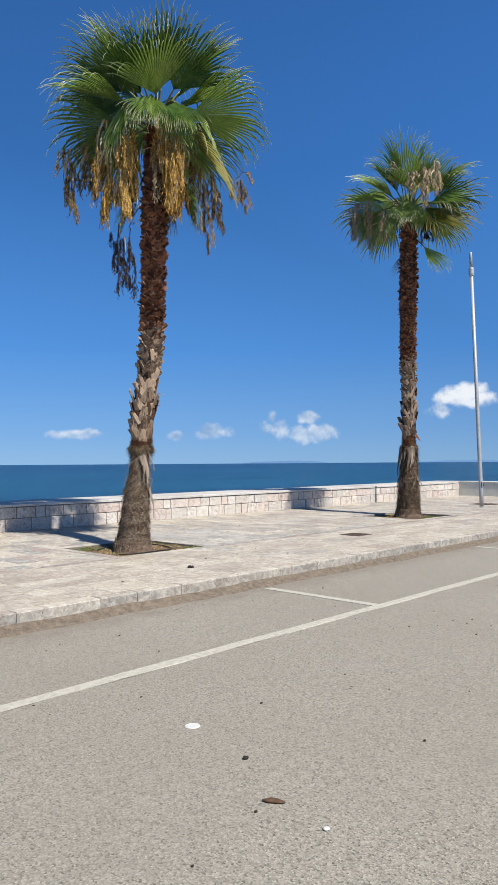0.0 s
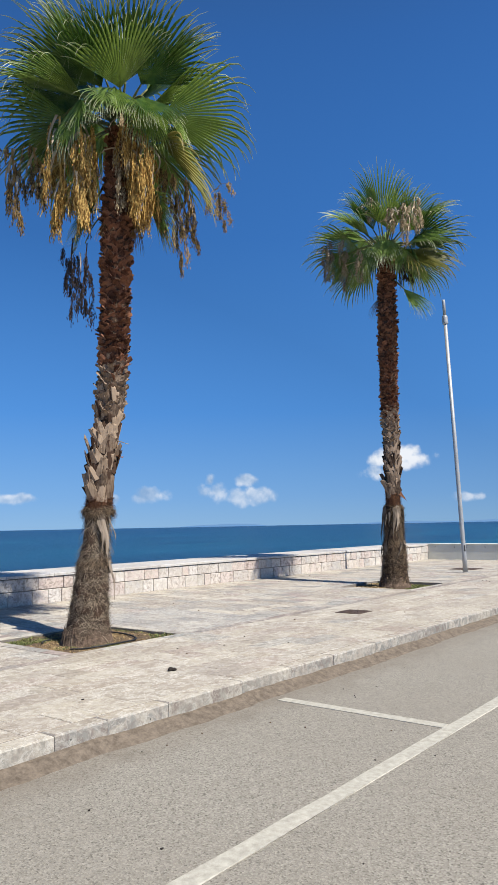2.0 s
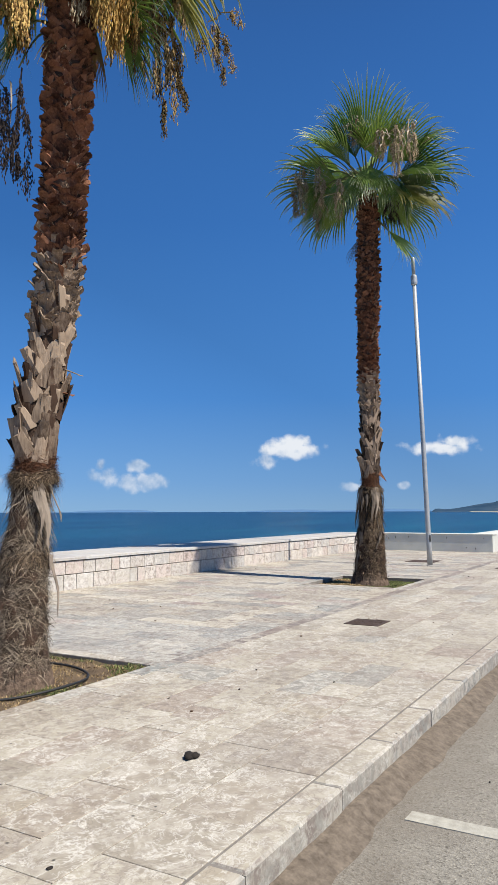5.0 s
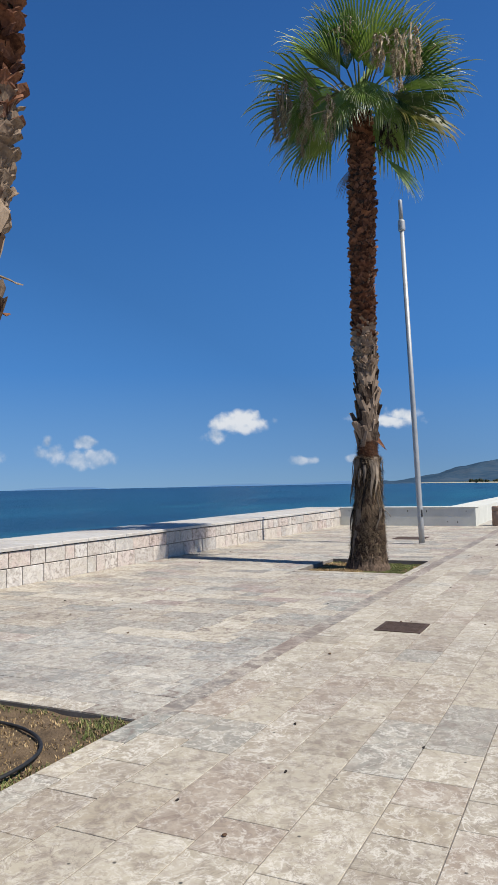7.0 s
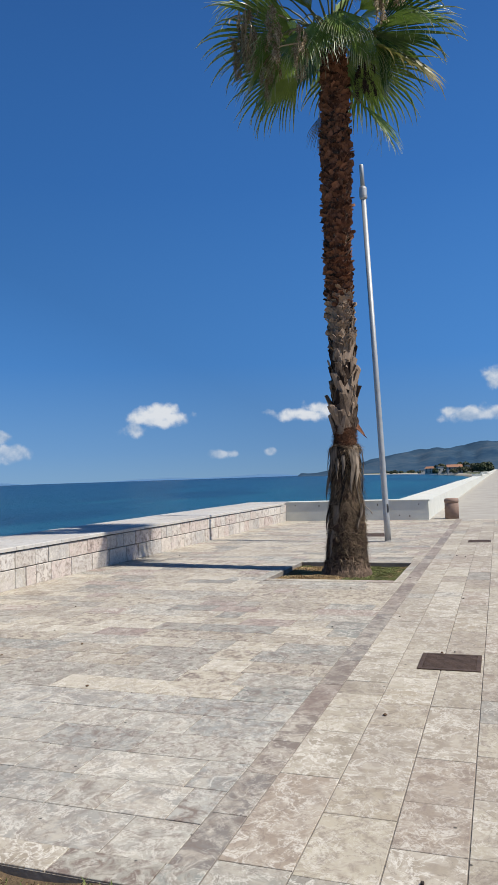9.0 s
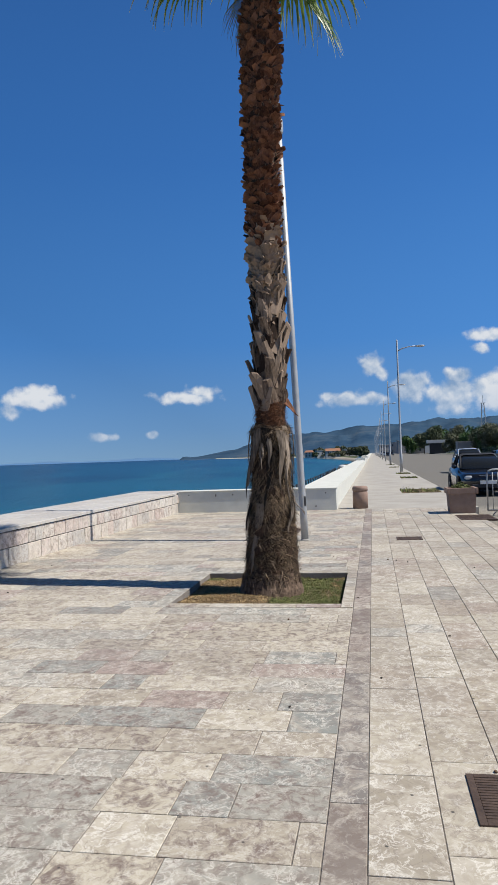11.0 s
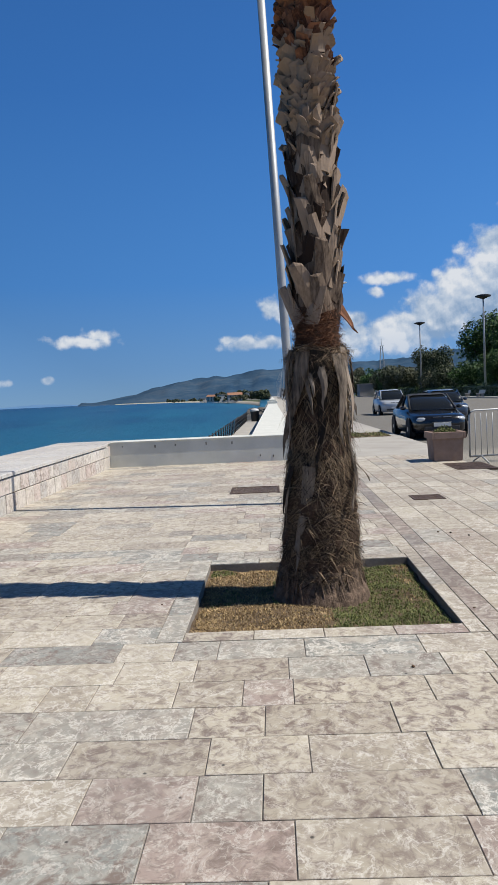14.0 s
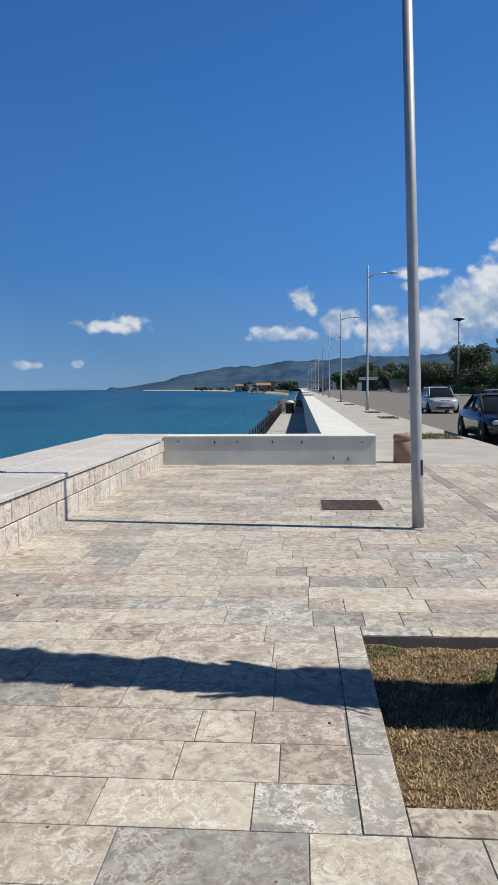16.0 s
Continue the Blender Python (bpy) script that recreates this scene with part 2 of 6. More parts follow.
stone_kerb = marble("kerb_marble", [(0.42, 0.395, 0.335), (0.32, 0.315, 0.285), (0.46, 0.415, 0.335), (0.37, 0.355, 0.315)], False, 0.5)
mortar = plain("mortar", (0.17, 0.15, 0.13), (0.32, 0.285, 0.245), 5, 0.95, 0, 0.3)
white_render = plain("white_render", (0.62, 0.62, 0.55), (0.78, 0.775, 0.70), 2.5, 0.85, 0, 0.2, 90)
far_pave = plain("pale_concrete_paving", (0.36, 0.33, 0.285), (0.52, 0.485, 0.42), 1.2, 0.8, 0, 0.15, 30)
concrete = plain("grey_concrete", (0.34, 0.32, 0.29), (0.46, 0.44, 0.40), 2, 0.9, 0, 0.3, 40)
soil = plain("dry_soil", (0.08, 0.056, 0.036), (0.22, 0.155, 0.095), 9, 0.95, 0, 0.9, 70, 0.2, dist=0.03)
rust = plain("rusty_iron", (0.062, 0.040, 0.030), (0.15, 0.10, 0.074), 14, 0.75, 0.3, 0.4, 90)
rust_stain = plain("rust_stain", (0.05, 0.035, 0.03), (0.12, 0.08, 0.06), 30, 0.9)
galva = plain("galvanised_steel", (0.40, 0.41, 0.41), (0.55, 0.56, 0.56), 6, 0.5, 0.35, 0.08, 80, 0.5)
dark_metal = plain("dark_metal", (0.03, 0.03, 0.032), (0.06, 0.06, 0.062), 12, 0.6, 0.3, 0.1)
line_paint = plain("worn_road_paint", (0.36, 0.335, 0.275), (0.62, 0.585, 0.49), 22, 0.8, 0, 0.3, 160)
terracotta = plain("pink_concrete", (0.27, 0.175, 0.13), (0.38, 0.265, 0.205), 7, 0.85, 0, 0.4, 140)
black_hose = plain("black_hose", (0.012, 0.012, 0.012), (0.03, 0.03, 0.03), 30, 0.6)
grass_green = plain("green_grass", (0.095, 0.125, 0.032), (0.25, 0.265, 0.085), 3, 0.8, vary=0.9, island=True, bump=0)
grass_dry = plain("straw_grass", (0.29, 0.19, 0.085), (0.62, 0.45, 0.23), 3, 0.85, vary=0.9, island=True, bump=0)
litter_brown = plain("dry_leaf", (0.07, 0.035, 0.018), (0.16, 0.09, 0.045), 40, 0.8)
litter_dark = plain("dark_lump", (0.012, 0.009, 0.007), (0.035, 0.025, 0.018), 40, 0.9)
litter_white = plain("white_plastic", (0.58, 0.57, 0.53), (0.74, 0.73, 0.69), 20, 0.5)
gutter_mat = plain("gutter_sand", (0.09, 0.069, 0.049), (0.25, 0.20, 0.15), 16, 0.95, 0, 0.6, 60)

# palms
bark = plain("palm_bark", (0.024, 0.015, 0.010), (0.125, 0.075, 0.048), 9, 0.92, 0, 0.9, 55, 0.2, dist=0.03)
fibre_red = plain("red_palm_fibre", (0.05, 0.02, 0.01), (0.22, 0.10, 0.05), 10, 0.9, 0, 0, 60, 0.2, vary=0.9, island=True)
fibre = plain("palm_fibre", (0.022, 0.014, 0.009), (0.31, 0.22, 0.138), 10, 0.9, 0, 0, 60, 0.2, vary=0.9, island=True)
fibre_tan = plain("tan_palm_fibre", (0.075, 0.055, 0.037), (0.44, 0.345, 0.245), 10, 0.9, 0, 0, 60, 0.2, vary=0.9, island=True)
butt_wood = plain("palm_butt_wood", (0.045, 0.03, 0.021), (0.26, 0.18, 0.125), 24, 0.95, 0, 0.8, 80, 0.2, dist=0.02)
petiole_green = plain("petiole", (0.10, 0.12, 0.03), (0.22, 0.22, 0.07), 6, 0.55, bump=0.1)


def leaf_material(name, dark, light, tip, rough=0.40):
    m, t, b = shader(name, rough, 0, 0.4)
    r = chance(t, False)
    n = noise_tex(t, shifted(t, position(t), r), 6.0, 4)
    f = mth(t, "ADD", mth(t, "MULTIPLY", n, 0.6), mth(t, "MULTIPLY", r, 0.4))
    base = ramp(t, f, [(0.3, dull(dark)), (0.7, dull(light))])
    uv = t.nodes.new("ShaderNodeUVMap")
    s = t.nodes.new("ShaderNodeSeparateXYZ")
    t.links.new(uv.outputs[0], s.inputs[0])
    base = mixc(t, ramp(t, mth(t, "ADD", s.outputs[0], mth(t, "MULTIPLY", mth(t, "SUBTRACT", n, 0.5), 0.5)), [(0.74, 0.0), (1.05, 1.0)]), base, dull(tip))
    t.links.new(base, b.inputs["Base Color"])
    tr = t.nodes.new("ShaderNodeBsdfTranslucent")
    t.links.new(base, tr.inputs[0])
    mx = t.nodes.new("ShaderNodeMixShader")
    mx.inputs[0].default_value = 0.28
    t.links.new(b.outputs[0], mx.inputs[1])
    t.links.new(tr.outputs[0], mx.inputs[2])
    t.links.new(mx.outputs[0], t.nodes["Material Output"].inputs[0])
    return m


frond_green = leaf_material("fan_leaf", (0.048, 0.112, 0.017), (0.25, 0.36, 0.068), (0.60, 0.60, 0.38))
frond_yellow = leaf_material("yellowing_fan_leaf", (0.12, 0.12, 0.02), (0.26, 0.24, 0.05), (0.36, 0.28, 0.10))
frond_dead = leaf_material("dead_fan_leaf", (0.16, 0.10, 0.04), (0.36, 0.24, 0.09), (0.40, 0.30, 0.16), 0.8)
fruit_tan = plain("straw_fruit_strands", (0.26, 0.17, 0.08), (0.58, 0.45, 0.26), 10, 0.8, vary=0.9, island=True, bump=0)
fruit_gold = plain("golden_fruit_strands", (0.30, 0.15, 0.025), (0.78, 0.50, 0.14), 10, 0.8, vary=0.9, island=True, bump=0)
fruit_amber = plain("brownish_fruit_strands", (0.12, 0.07, 0.022), (0.42, 0.27, 0.09), 10, 0.8, vary=0.9, island=True, bump=0)
bract_pale = plain("pale_dry_bract", (0.34, 0.26, 0.16), (0.62, 0.50, 0.34), 14, 0.75, bump=0.1)
fruit_dark = plain("dark_fruit_strands", (0.02, 0.014, 0.012), (0.08, 0.05, 0.035), 10, 0.8, vary=0.8, island=True, bump=0)

# water
sea_mat, t, b = shader("sea_water", 0.32, 0, 0.35)
p = position(t)
mp = nd(t, "ShaderNodeMapping")
mp.inputs["Scale"].default_value = (0.006, 0.02, 1)
t.links.new(p, mp.inputs[0])
patch = noise_tex(t, mp.outputs[0], 1.0, 6, 0.6, 0.8)
sx = t.nodes.new("ShaderNodeSeparateXYZ")
t.links.new(p, sx.inputs[0])
shore = ramp(t, mth(t, "MULTIPLY", sx.outputs[1], 1 / 600), [(0.02, dull((0.012, 0.115, 0.165))), (0.14, dull((0.008, 0.078, 0.140))), (0.6, dull((0.005, 0.046, 0.108))), (1.0, dull((0.004, 0.034, 0.090)))])
col = mixc(t, ramp(t, patch, [(0.42, 0.0), (0.62, 0.8)]), shore, dull((0.004, 0.036, 0.080)))
streak = noise_tex(t, mp.outputs[0], 3.1, 5, 0.62, 0.5)
col = mixc(t, ramp(t, streak, [(0.52, 0.0), (0.66, 0.6)]), col, dull((0.016, 0.135, 0.190)))
t.links.new(col, b.inputs["Base Color"])
mw = nd(t, "ShaderNodeMapping")
mw.inputs["Scale"].default_value = (0.35, 0.9, 1)
t.links.new(p, mw.inputs[0])
relief(t, b, mth(t, "ADD", noise_tex(t, mw.outputs[0], 1.0, 6, 0.6), mth(t, "MULTIPLY", noise_tex(t, p, 4.0, 3), 0.2)), 1.0, 0.5)



def fibrous(name, dark, light, rough=0.88, vary=0.7, island=False, grain=55.0):
    """Woody fibre: streaks that run up and down."""
    m, t, b = shader(name, rough, 0, 0.22)
    p = position(t)
    mp = nd(t, "ShaderNodeMapping")
    mp.inputs["Scale"].default_value = (grain, grain, grain * 0.09)
    t.links.new(p, mp.inputs[0])
    streak, big = noise_tex(t, mp.outputs[0], 1.0, 5, 0.65), noise_tex(t, p, 7.0, 4)
    f = mth(t, "ADD", mth(t, "MULTIPLY", streak, 0.6), mth(t, "MULTIPLY", big, 0.4))
    f = mth(t, "ADD", f, mth(t, "MULTIPLY", mth(t, "SUBTRACT", chance(t, island), 0.5), vary * 0.5))
    t.links.new(ramp(t, f, [(0.30, dull(dark)), (0.68, dull(light))]), b.inputs["Base Color"])
    relief(t, b, streak, 0.7, 0.008)
    return m


boot_pale = fibrous("weathered_leaf_base_fibre", (0.075, 0.042, 0.026), (0.44, 0.325, 0.225), vary=1.1)
boot_grey = fibrous("grey_brown_leaf_base_fibre", (0.04, 0.024, 0.016), (0.36, 0.265, 0.19), vary=1.2)
boot_dead = fibrous("grey_hanging_leaf_base_fibre", (0.022, 0.016, 0.012), (0.34, 0.27, 0.205), vary=1.3)
boot_red = fibrous("red_brown_leaf_base_fibre", (0.052, 0.021, 0.012), (0.34, 0.155, 0.085), island=True)
# sun-bleached asphalt with a sandy gutter
asphalt, t, b = shader("bleached_asphalt", 0.9, 0, 0.25)
p = position(t)
vo = nd(t, "ShaderNodeTexVoronoi", Scale=115.0)
t.links.new(p, vo.inputs["Vector"])
agg = ramp(t, vo.outputs["Color"], [(0.08, dull((0.13, 0.117, 0.096))), (0.3, dull((0.272, 0.25, 0.206))), (0.6, dull((0.33, 0.303, 0.252))), (0.95, dull((0.455, 0.42, 0.35)))])
big = noise_tex(t, p, 0.55, 6, 0.6)
base = mixc(t, ramp(t, big, [(0.35, 0.0), (0.75, 0.5)]), agg, dull((0.27, 0.24, 0.195)))
mid = noise_tex(t, p, 3.5, 5, 0.65)
base = mixc(t, ramp(t, mid, [(0.60, 0.0), (0.80, 0.6)]), base, dull((0.22, 0.20, 0.17)))
sx = t.nodes.new("ShaderNodeSeparateXYZ")
t.links.new(p, sx.inputs[0])
gut = mth(t, "ADD", sx.outputs[1], mth(t, "MULTIPLY", mth(t, "SUBTRACT", mid, 0.5), 1.0))
base = mixc(t, ramp(t, mth(t, "MULTIPLY", gut, 0.1), [(0.665, 0.0), (0.735, 0.66)]), base, mixc(t, noise_tex(t, p, 11.0, 6, 0.7), dull((0.10, 0.078, 0.058)), dull((0.27, 0.225, 0.175))))
# asphalt turns darker beyond about x = 28, along a wavy edge
far_x = mth(t, "ADD", sx.outputs[0], mth(t, "MULTIPLY", big, 3.0))
base = mixc(t, ramp(t, mth(t, "MULTIPLY", far_x, 0.01), [(0.285, 0.0), (0.30, 0.62)]), base, dull((0.12, 0.115, 0.105)))
t.links.new(base, b.inputs["Base Color"])
relief(t, b, vo.outputs["Distance"], 0.5, 0.006)

# ---- building helpers ----
def mesh_of(name, verts, faces, material=None, smooth=False):
    me = bpy.data.meshes.new(name)
    me.from_pydata(verts, [], faces)
    me.update()
    if material:
        me.materials.append(material)
    if smooth:
        me.polygons.foreach_set("use_smooth", [True] * len(me.polygons))
    return me


def from_bm(name, bm, material=None, smooth=False):
    me = bpy.data.meshes.new(name)
    bm.normal_update()
    bm.to_mesh(me)
    bm.free()
    if material:
        me.materials.append(material)
    if smooth:
        me.polygons.foreach_set("use_smooth", [True] * len(me.polygons))
    return me


def part(name, me, parent, m=None, label=""):
    ob = new(name, me)
    ob.parent = parent
    if m is not None:
        ob.matrix_basis = m
    return tagged(ob, label)


def empty(name, label, category, m=None, group=""):
    ob = new(name)
    ob.empty_display_size = 0.2
    if m is not None:
        ob.matrix_basis = m
    return tagged(ob, label, category, group)


def add_box(bm, x0, x1, y0, y1, z0, z1, bevel=0.0, m=None):
    r = bmesh.ops.create_cube(bm, size=1.0, matrix=(m or Matrix()) @ Matrix.Translation(((x0 + x1) / 2, (y0 + y1) / 2, (z0 + z1) / 2)) @ Matrix.Diagonal((x1 - x0, y1 - y0, z1 - z0, 1)))
    if bevel:
        es = list({e for v in r["verts"] for e in v.link_edges})
        bmesh.ops.bevel(bm, geom=es, offset=bevel, segments=2, affect="EDGES", profile=0.6)


def lathe(bm, profile, seg=24, m=None):
    """Revolves (radius, z) pairs about z."""
    m = m or Matrix()
    rings = [[bm.verts.new(m @ Vector((r * math.cos(2 * math.pi * i / seg), r * math.sin(2 * math.pi * i / seg), z))) for i in range(seg)] for r, z in profile]
    for a, c in zip(rings, rings[1:]):
        for i in range(seg):
            bm.faces.new((a[i], a[(i + 1) % seg], c[(i + 1) % seg], c[i]))
    bm.faces.new(rings[-1])
    bm.faces.new(rings[0][::-1])


def tube(bm, pts, radius, seg=8):
    rings = []
    for i, p in enumerate(pts):
        p = Vector(p)
        d = (Vector(pts[min(i + 1, len(pts) - 1)]) - Vector(pts[max(i - 1, 0)])).normalized()
        s = d.cross(Vector((0, 0, 1)) if abs(d.z) < 0.9 else Vector((1, 0, 0))).normalized()
        u = s.cross(d)
        r = radius(i / (len(pts) - 1)) if callable(radius) else radius
        rings.append([bm.verts.new(p + r * (math.cos(a) * s + math.sin(a) * u)) for a in [2 * math.pi * k / seg for k in range(seg)]])
    for a, c in zip(rings, rings[1:]):
        for k in range(seg):
            bm.faces.new((a[k], a[(k + 1) % seg], c[(k + 1) % seg], c[k]))
    bm.faces.new(rings[0][::-1])
    bm.faces.new(rings[-1])


def slab_geo(lx, ly, h, c=0.0035):
    """A slab with chamfered top edges; its top lies at z = 0."""
    x, y = lx / 2, ly / 2
    v = [(sx * x, sy * y, -h) for sx, sy in ((-1, -1), (1, -1), (1, 1), (-1, 1))]
    v += [(sx * x, sy * y, -c) for sx, sy in ((-1, -1), (1, -1), (1, 1), (-1, 1))]
    v += [(sx * (x - c), sy * (y - c), 0) for sx, sy in ((-1, -1), (1, -1), (1, 1), (-1, 1))]
    f = [(8, 9, 10, 11)]
    for i in range(4):
        j = (i + 1) % 4
        f += [(i, j, 4 + j, 4 + i), (4 + i, 4 + j, 8 + j, 8 + i)]
    return v, f


class Field:
    """Gathers pieces that stay joined in one mesh."""

    def __init__(self):
        self.v, self.f = [], []

    def add(self, v, f, m):
        o = len(self.v)
        self.v += [tuple(m @ Vector(p)) for p in v]
        self.f += [tuple(i + o for i in q) for q in f]


# ---- the large structure ----
def flat(name, label, x0, x1, y0, y1, z, depth, material):
    bm = bmesh.new()
    add_box(bm, x0, x1, y0, y1, z - depth, z)
    return tagged(new(name, from_bm(name, bm, material)), label, name.split("_")[0], kind="structure")


flat("ground", "dry pale ground reaching inland to the horizon", -4900, 4900, -4900, -16.6, 0.02, 0.5, concrete)
flat("road", "wide sun-bleached grey asphalt road beside the promenade", -300, 900, -16.6, 7.27, 0.0, 0.4, asphalt)
flat("ground_east", "dry pale ground beyond the road's end", 900, 4900, -16.6, 60, 0.01, 0.5, concrete)
flat("water", "calm deep blue sea reaching the horizon", -4900, 4900, -60, 4900, SEA, 1.0, sea_mat)

# hills along the coast: azimuth and crest elevation in degrees
CREST = [(15.4, 0.0), (15.0, 0.22), (14.6, 0.12), (14.0, 0.14), (12.6, 0.36), (11.0, 0.62), (9.4, 1.05), (7.6, 1.45), (5.8, 1.66), (4.0, 1.78),
         (1.6, 1.98), (-0.6, 2.14), (-3.2, 2.34), (-5.5, 2.46), (-8.0, 2.5), (-10.5, 2.55), (-12.5, 2.85), (-15, 3.0), (-20, 2.6), (-28, 2.4), (-40, 2.2), (-60, 1.8)]
FAR_CREST = [(44, 0.0), (42.5, 0.16), (40, 0.28), (38, 0.2), (37, 0.0), (30, 0.0), (28, 0.16), (25.5, 0.22), (23.5, 0.08), (21, 0.12), (18.5, 0.3), (16.5, 0.22), (15, 0.0)]


def hills(name, label, crest, dist, depth, material, steps, rough):
    eye = Vector((11, 11, 1.6))
    a0, a1 = crest[0][0], crest[-1][0]
    verts, faces, rows = [], [], 9
    for i in range(steps + 1):
        a = a0 + (a1 - a0) * i / steps
        e = float(np.interp(-a, [-c[0] for c in crest], [c[1] for c in crest]))
        for j in range(rows):
            s = j / (rows - 1)
            d = dist - depth * (1 - s)
            n = noise.fractal(Vector((a * 0.55, s * 2.2, 3.1)), 0.9, 2.1, 6)
            hgt = math.radians(e) * dist * (s ** 0.8) * (1 + rough * n * (1 - 0.75 * s)) + 14 * rough * n * s * min(1, e)
            p = eye + Vector((math.cos(radians(a)), math.sin(radians(a)), 0)) * d
            verts.append((p.x, p.y, SEA - 1 if e <= 0.001 or j == 0 else max(SEA, hgt)))
    for i in range(steps):
        for j in range(rows - 1):
            k = i * rows + j
            faces.append((k, k + rows, k + rows + 1, k + 1))
    return tagged(new(name, mesh_of(name, verts, faces, material, True)), label, "hills", kind="structure")


# woodland mottling shifted to blue: the distance haze is painted into these tones
hill_mat, t, b = shader("haze_painted_hill", 1.0, 0, 0.0)
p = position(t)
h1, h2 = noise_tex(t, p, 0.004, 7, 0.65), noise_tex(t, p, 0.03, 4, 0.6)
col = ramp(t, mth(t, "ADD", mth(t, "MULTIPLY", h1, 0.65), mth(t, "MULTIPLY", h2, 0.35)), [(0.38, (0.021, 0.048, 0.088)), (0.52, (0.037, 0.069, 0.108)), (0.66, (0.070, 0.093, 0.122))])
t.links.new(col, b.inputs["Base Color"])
# island colour kept close to the sky's, standing in for thick sea haze
island_mat = plain("haze_blue_island", (0.115, 0.225, 0.385), (0.125, 0.235, 0.40), 0.002, 1.0, 0, 0, 0.02, 0.0)
hills("backdrop_hills", "wooded hills along the far coast, haze painted in as blue-green", CREST, 3600, 1500, hill_mat, 260, 0.35)
hills("backdrop_islands", "far islands on the sea horizon, painted in haze blue", [(a, 0.62 * e) for a, e in FAR_CREST], 4750, 300, island_mat, 160, 0.3)

# promenade: a bed of mortar, cut out round the two tree pits
PITS = [(6.02, 7.64, 9.66, 11.2), (14.40, 16.14, 9.77, 11.42)]
X0, X1, YK, YW = -14.0, 25.62, 7.25, 14.41
BED = P - 0.005


def bed_with_holes():
    xs = sorted({X0, X1} | {v for h in PITS for v in h[:2]})
    bm = bmesh.new()
    for a, c in zip(xs, xs[1:]):
        ys = [YK + 0.02, YW + 0.3]
        for h in PITS:
            if h[0] <= a and c <= h[1]:
                ys = [YK + 0.02, h[2], h[3], YW + 0.3]
        for y0, y1 in zip(ys[::2], ys[1::2]):
            add_box(bm, a, c, y0, y1, P - 0.6, BED)
    return from_bm("pavement", bm, mortar)


pavement = tagged(new("pavement", bed_with_holes()), "promenade paved with cream and grey marble slabs", "pavement", kind="structure")
flat("pavement_far", "pale concrete promenade running on beside the road", X1, 700, 6.95, 10.45, P - 0.006, 0.6, far_pave)
flat("wall_promenade", "low white rendered parapet along the promenade", 25.62, 700, 10.38, 11.35, 0.69, 3.6, white_render)
flat("wall_end", "low white rendered wall closing the paved terrace", 25.55, 26.12, 10.36, 14.43, 0.70, 1.5, white_render)
flat("terrace_core", "mortar core under the terrace and sea wall", X0, 26.5, 14.7, 15.8, 0.6, 3.6, mortar)
flat("lower_walk", "pale concrete walkway below the parapet beside the sea", 30, 97, 11.34, 14.05, -1.2, 2.2, far_pave)
flat("beach", "grey pebble beach along the far shore", 97, 700, 11.3, 13.6, -2.1, 1.2, concrete)

# ---- fan palms ----


def strap_mesh(name, length, width, curl, seed, material, split=True, thick=0.010, taper=0.40, sway=0.10, wave=0.0):
    """A leaf base: a woody strap that narrows upward, cupped, with a torn, often forked tip. Grows along +Z, its back on the trunk (x = 0)."""
    r = random.Random(seed)
    verts, faces, n = [], [], 6
    lean = r.uniform(-sway, sway)
    for side in (0, 1):
        for i in range(n + 1):
            s = i / n
            w = width * (1.0 - taper * s ** 1.3) * (1 + 0.08 * r.uniform(-1, 1))
            zc, xc = length * s, curl * s * s + 0.02 * s + wave * 0.5 * math.sin(5 * s + seed)
            for k in (-1, 0, 1):
                tip = 0.0
                if i == n:
                    tip = r.uniform(-0.09, 0.09) * length if split else (-0.05 if k else 0.12) * length
                cup = 0.13 * w * (1 - abs(k))
                verts.append((xc + cup + (thick if side else 0), k * w / 2 + lean * length * s * s + wave * math.sin(4.5 * s + seed * 2) * s, zc + tip))
    m = (n + 1) * 3
    for i in range(n):
        for k in range(2):
            a = i * 3 + k
            faces.append((a, a + 3, a + 4, a + 1))
            faces.append((m + a, m + a + 1, m + a + 4, m + a + 3))
        faces.append((i * 3, m + i * 3, m + i * 3 + 3, i * 3 + 3))
        faces.append((i * 3 + 2, i * 3 + 5, m + i * 3 + 5, m + i * 3 + 2))
    e = n * 3
    for k in range(2):
        faces.append((e + k, m + e + k, m + e + k + 1, e + k + 1))
    return mesh_of(name, verts, faces, material)


DOWN = Vector((0, 0, -1))


def with_u(me, us):
    """Stores the distance along each segment, for the colour of the tips."""
    uv = me.uv_layers.new(name="UVMap")
    idx = np.zeros(len(me.loops), dtype=np.int32)
    me.loops.foreach_get("vertex_index", idx)
    flat_uv = np.zeros(len(idx) * 2, dtype=np.float32)
    flat_uv[0::2] = np.array(us, dtype=np.float32)[idx]
    uv.data.foreach_set("uv", flat_uv)
    return me


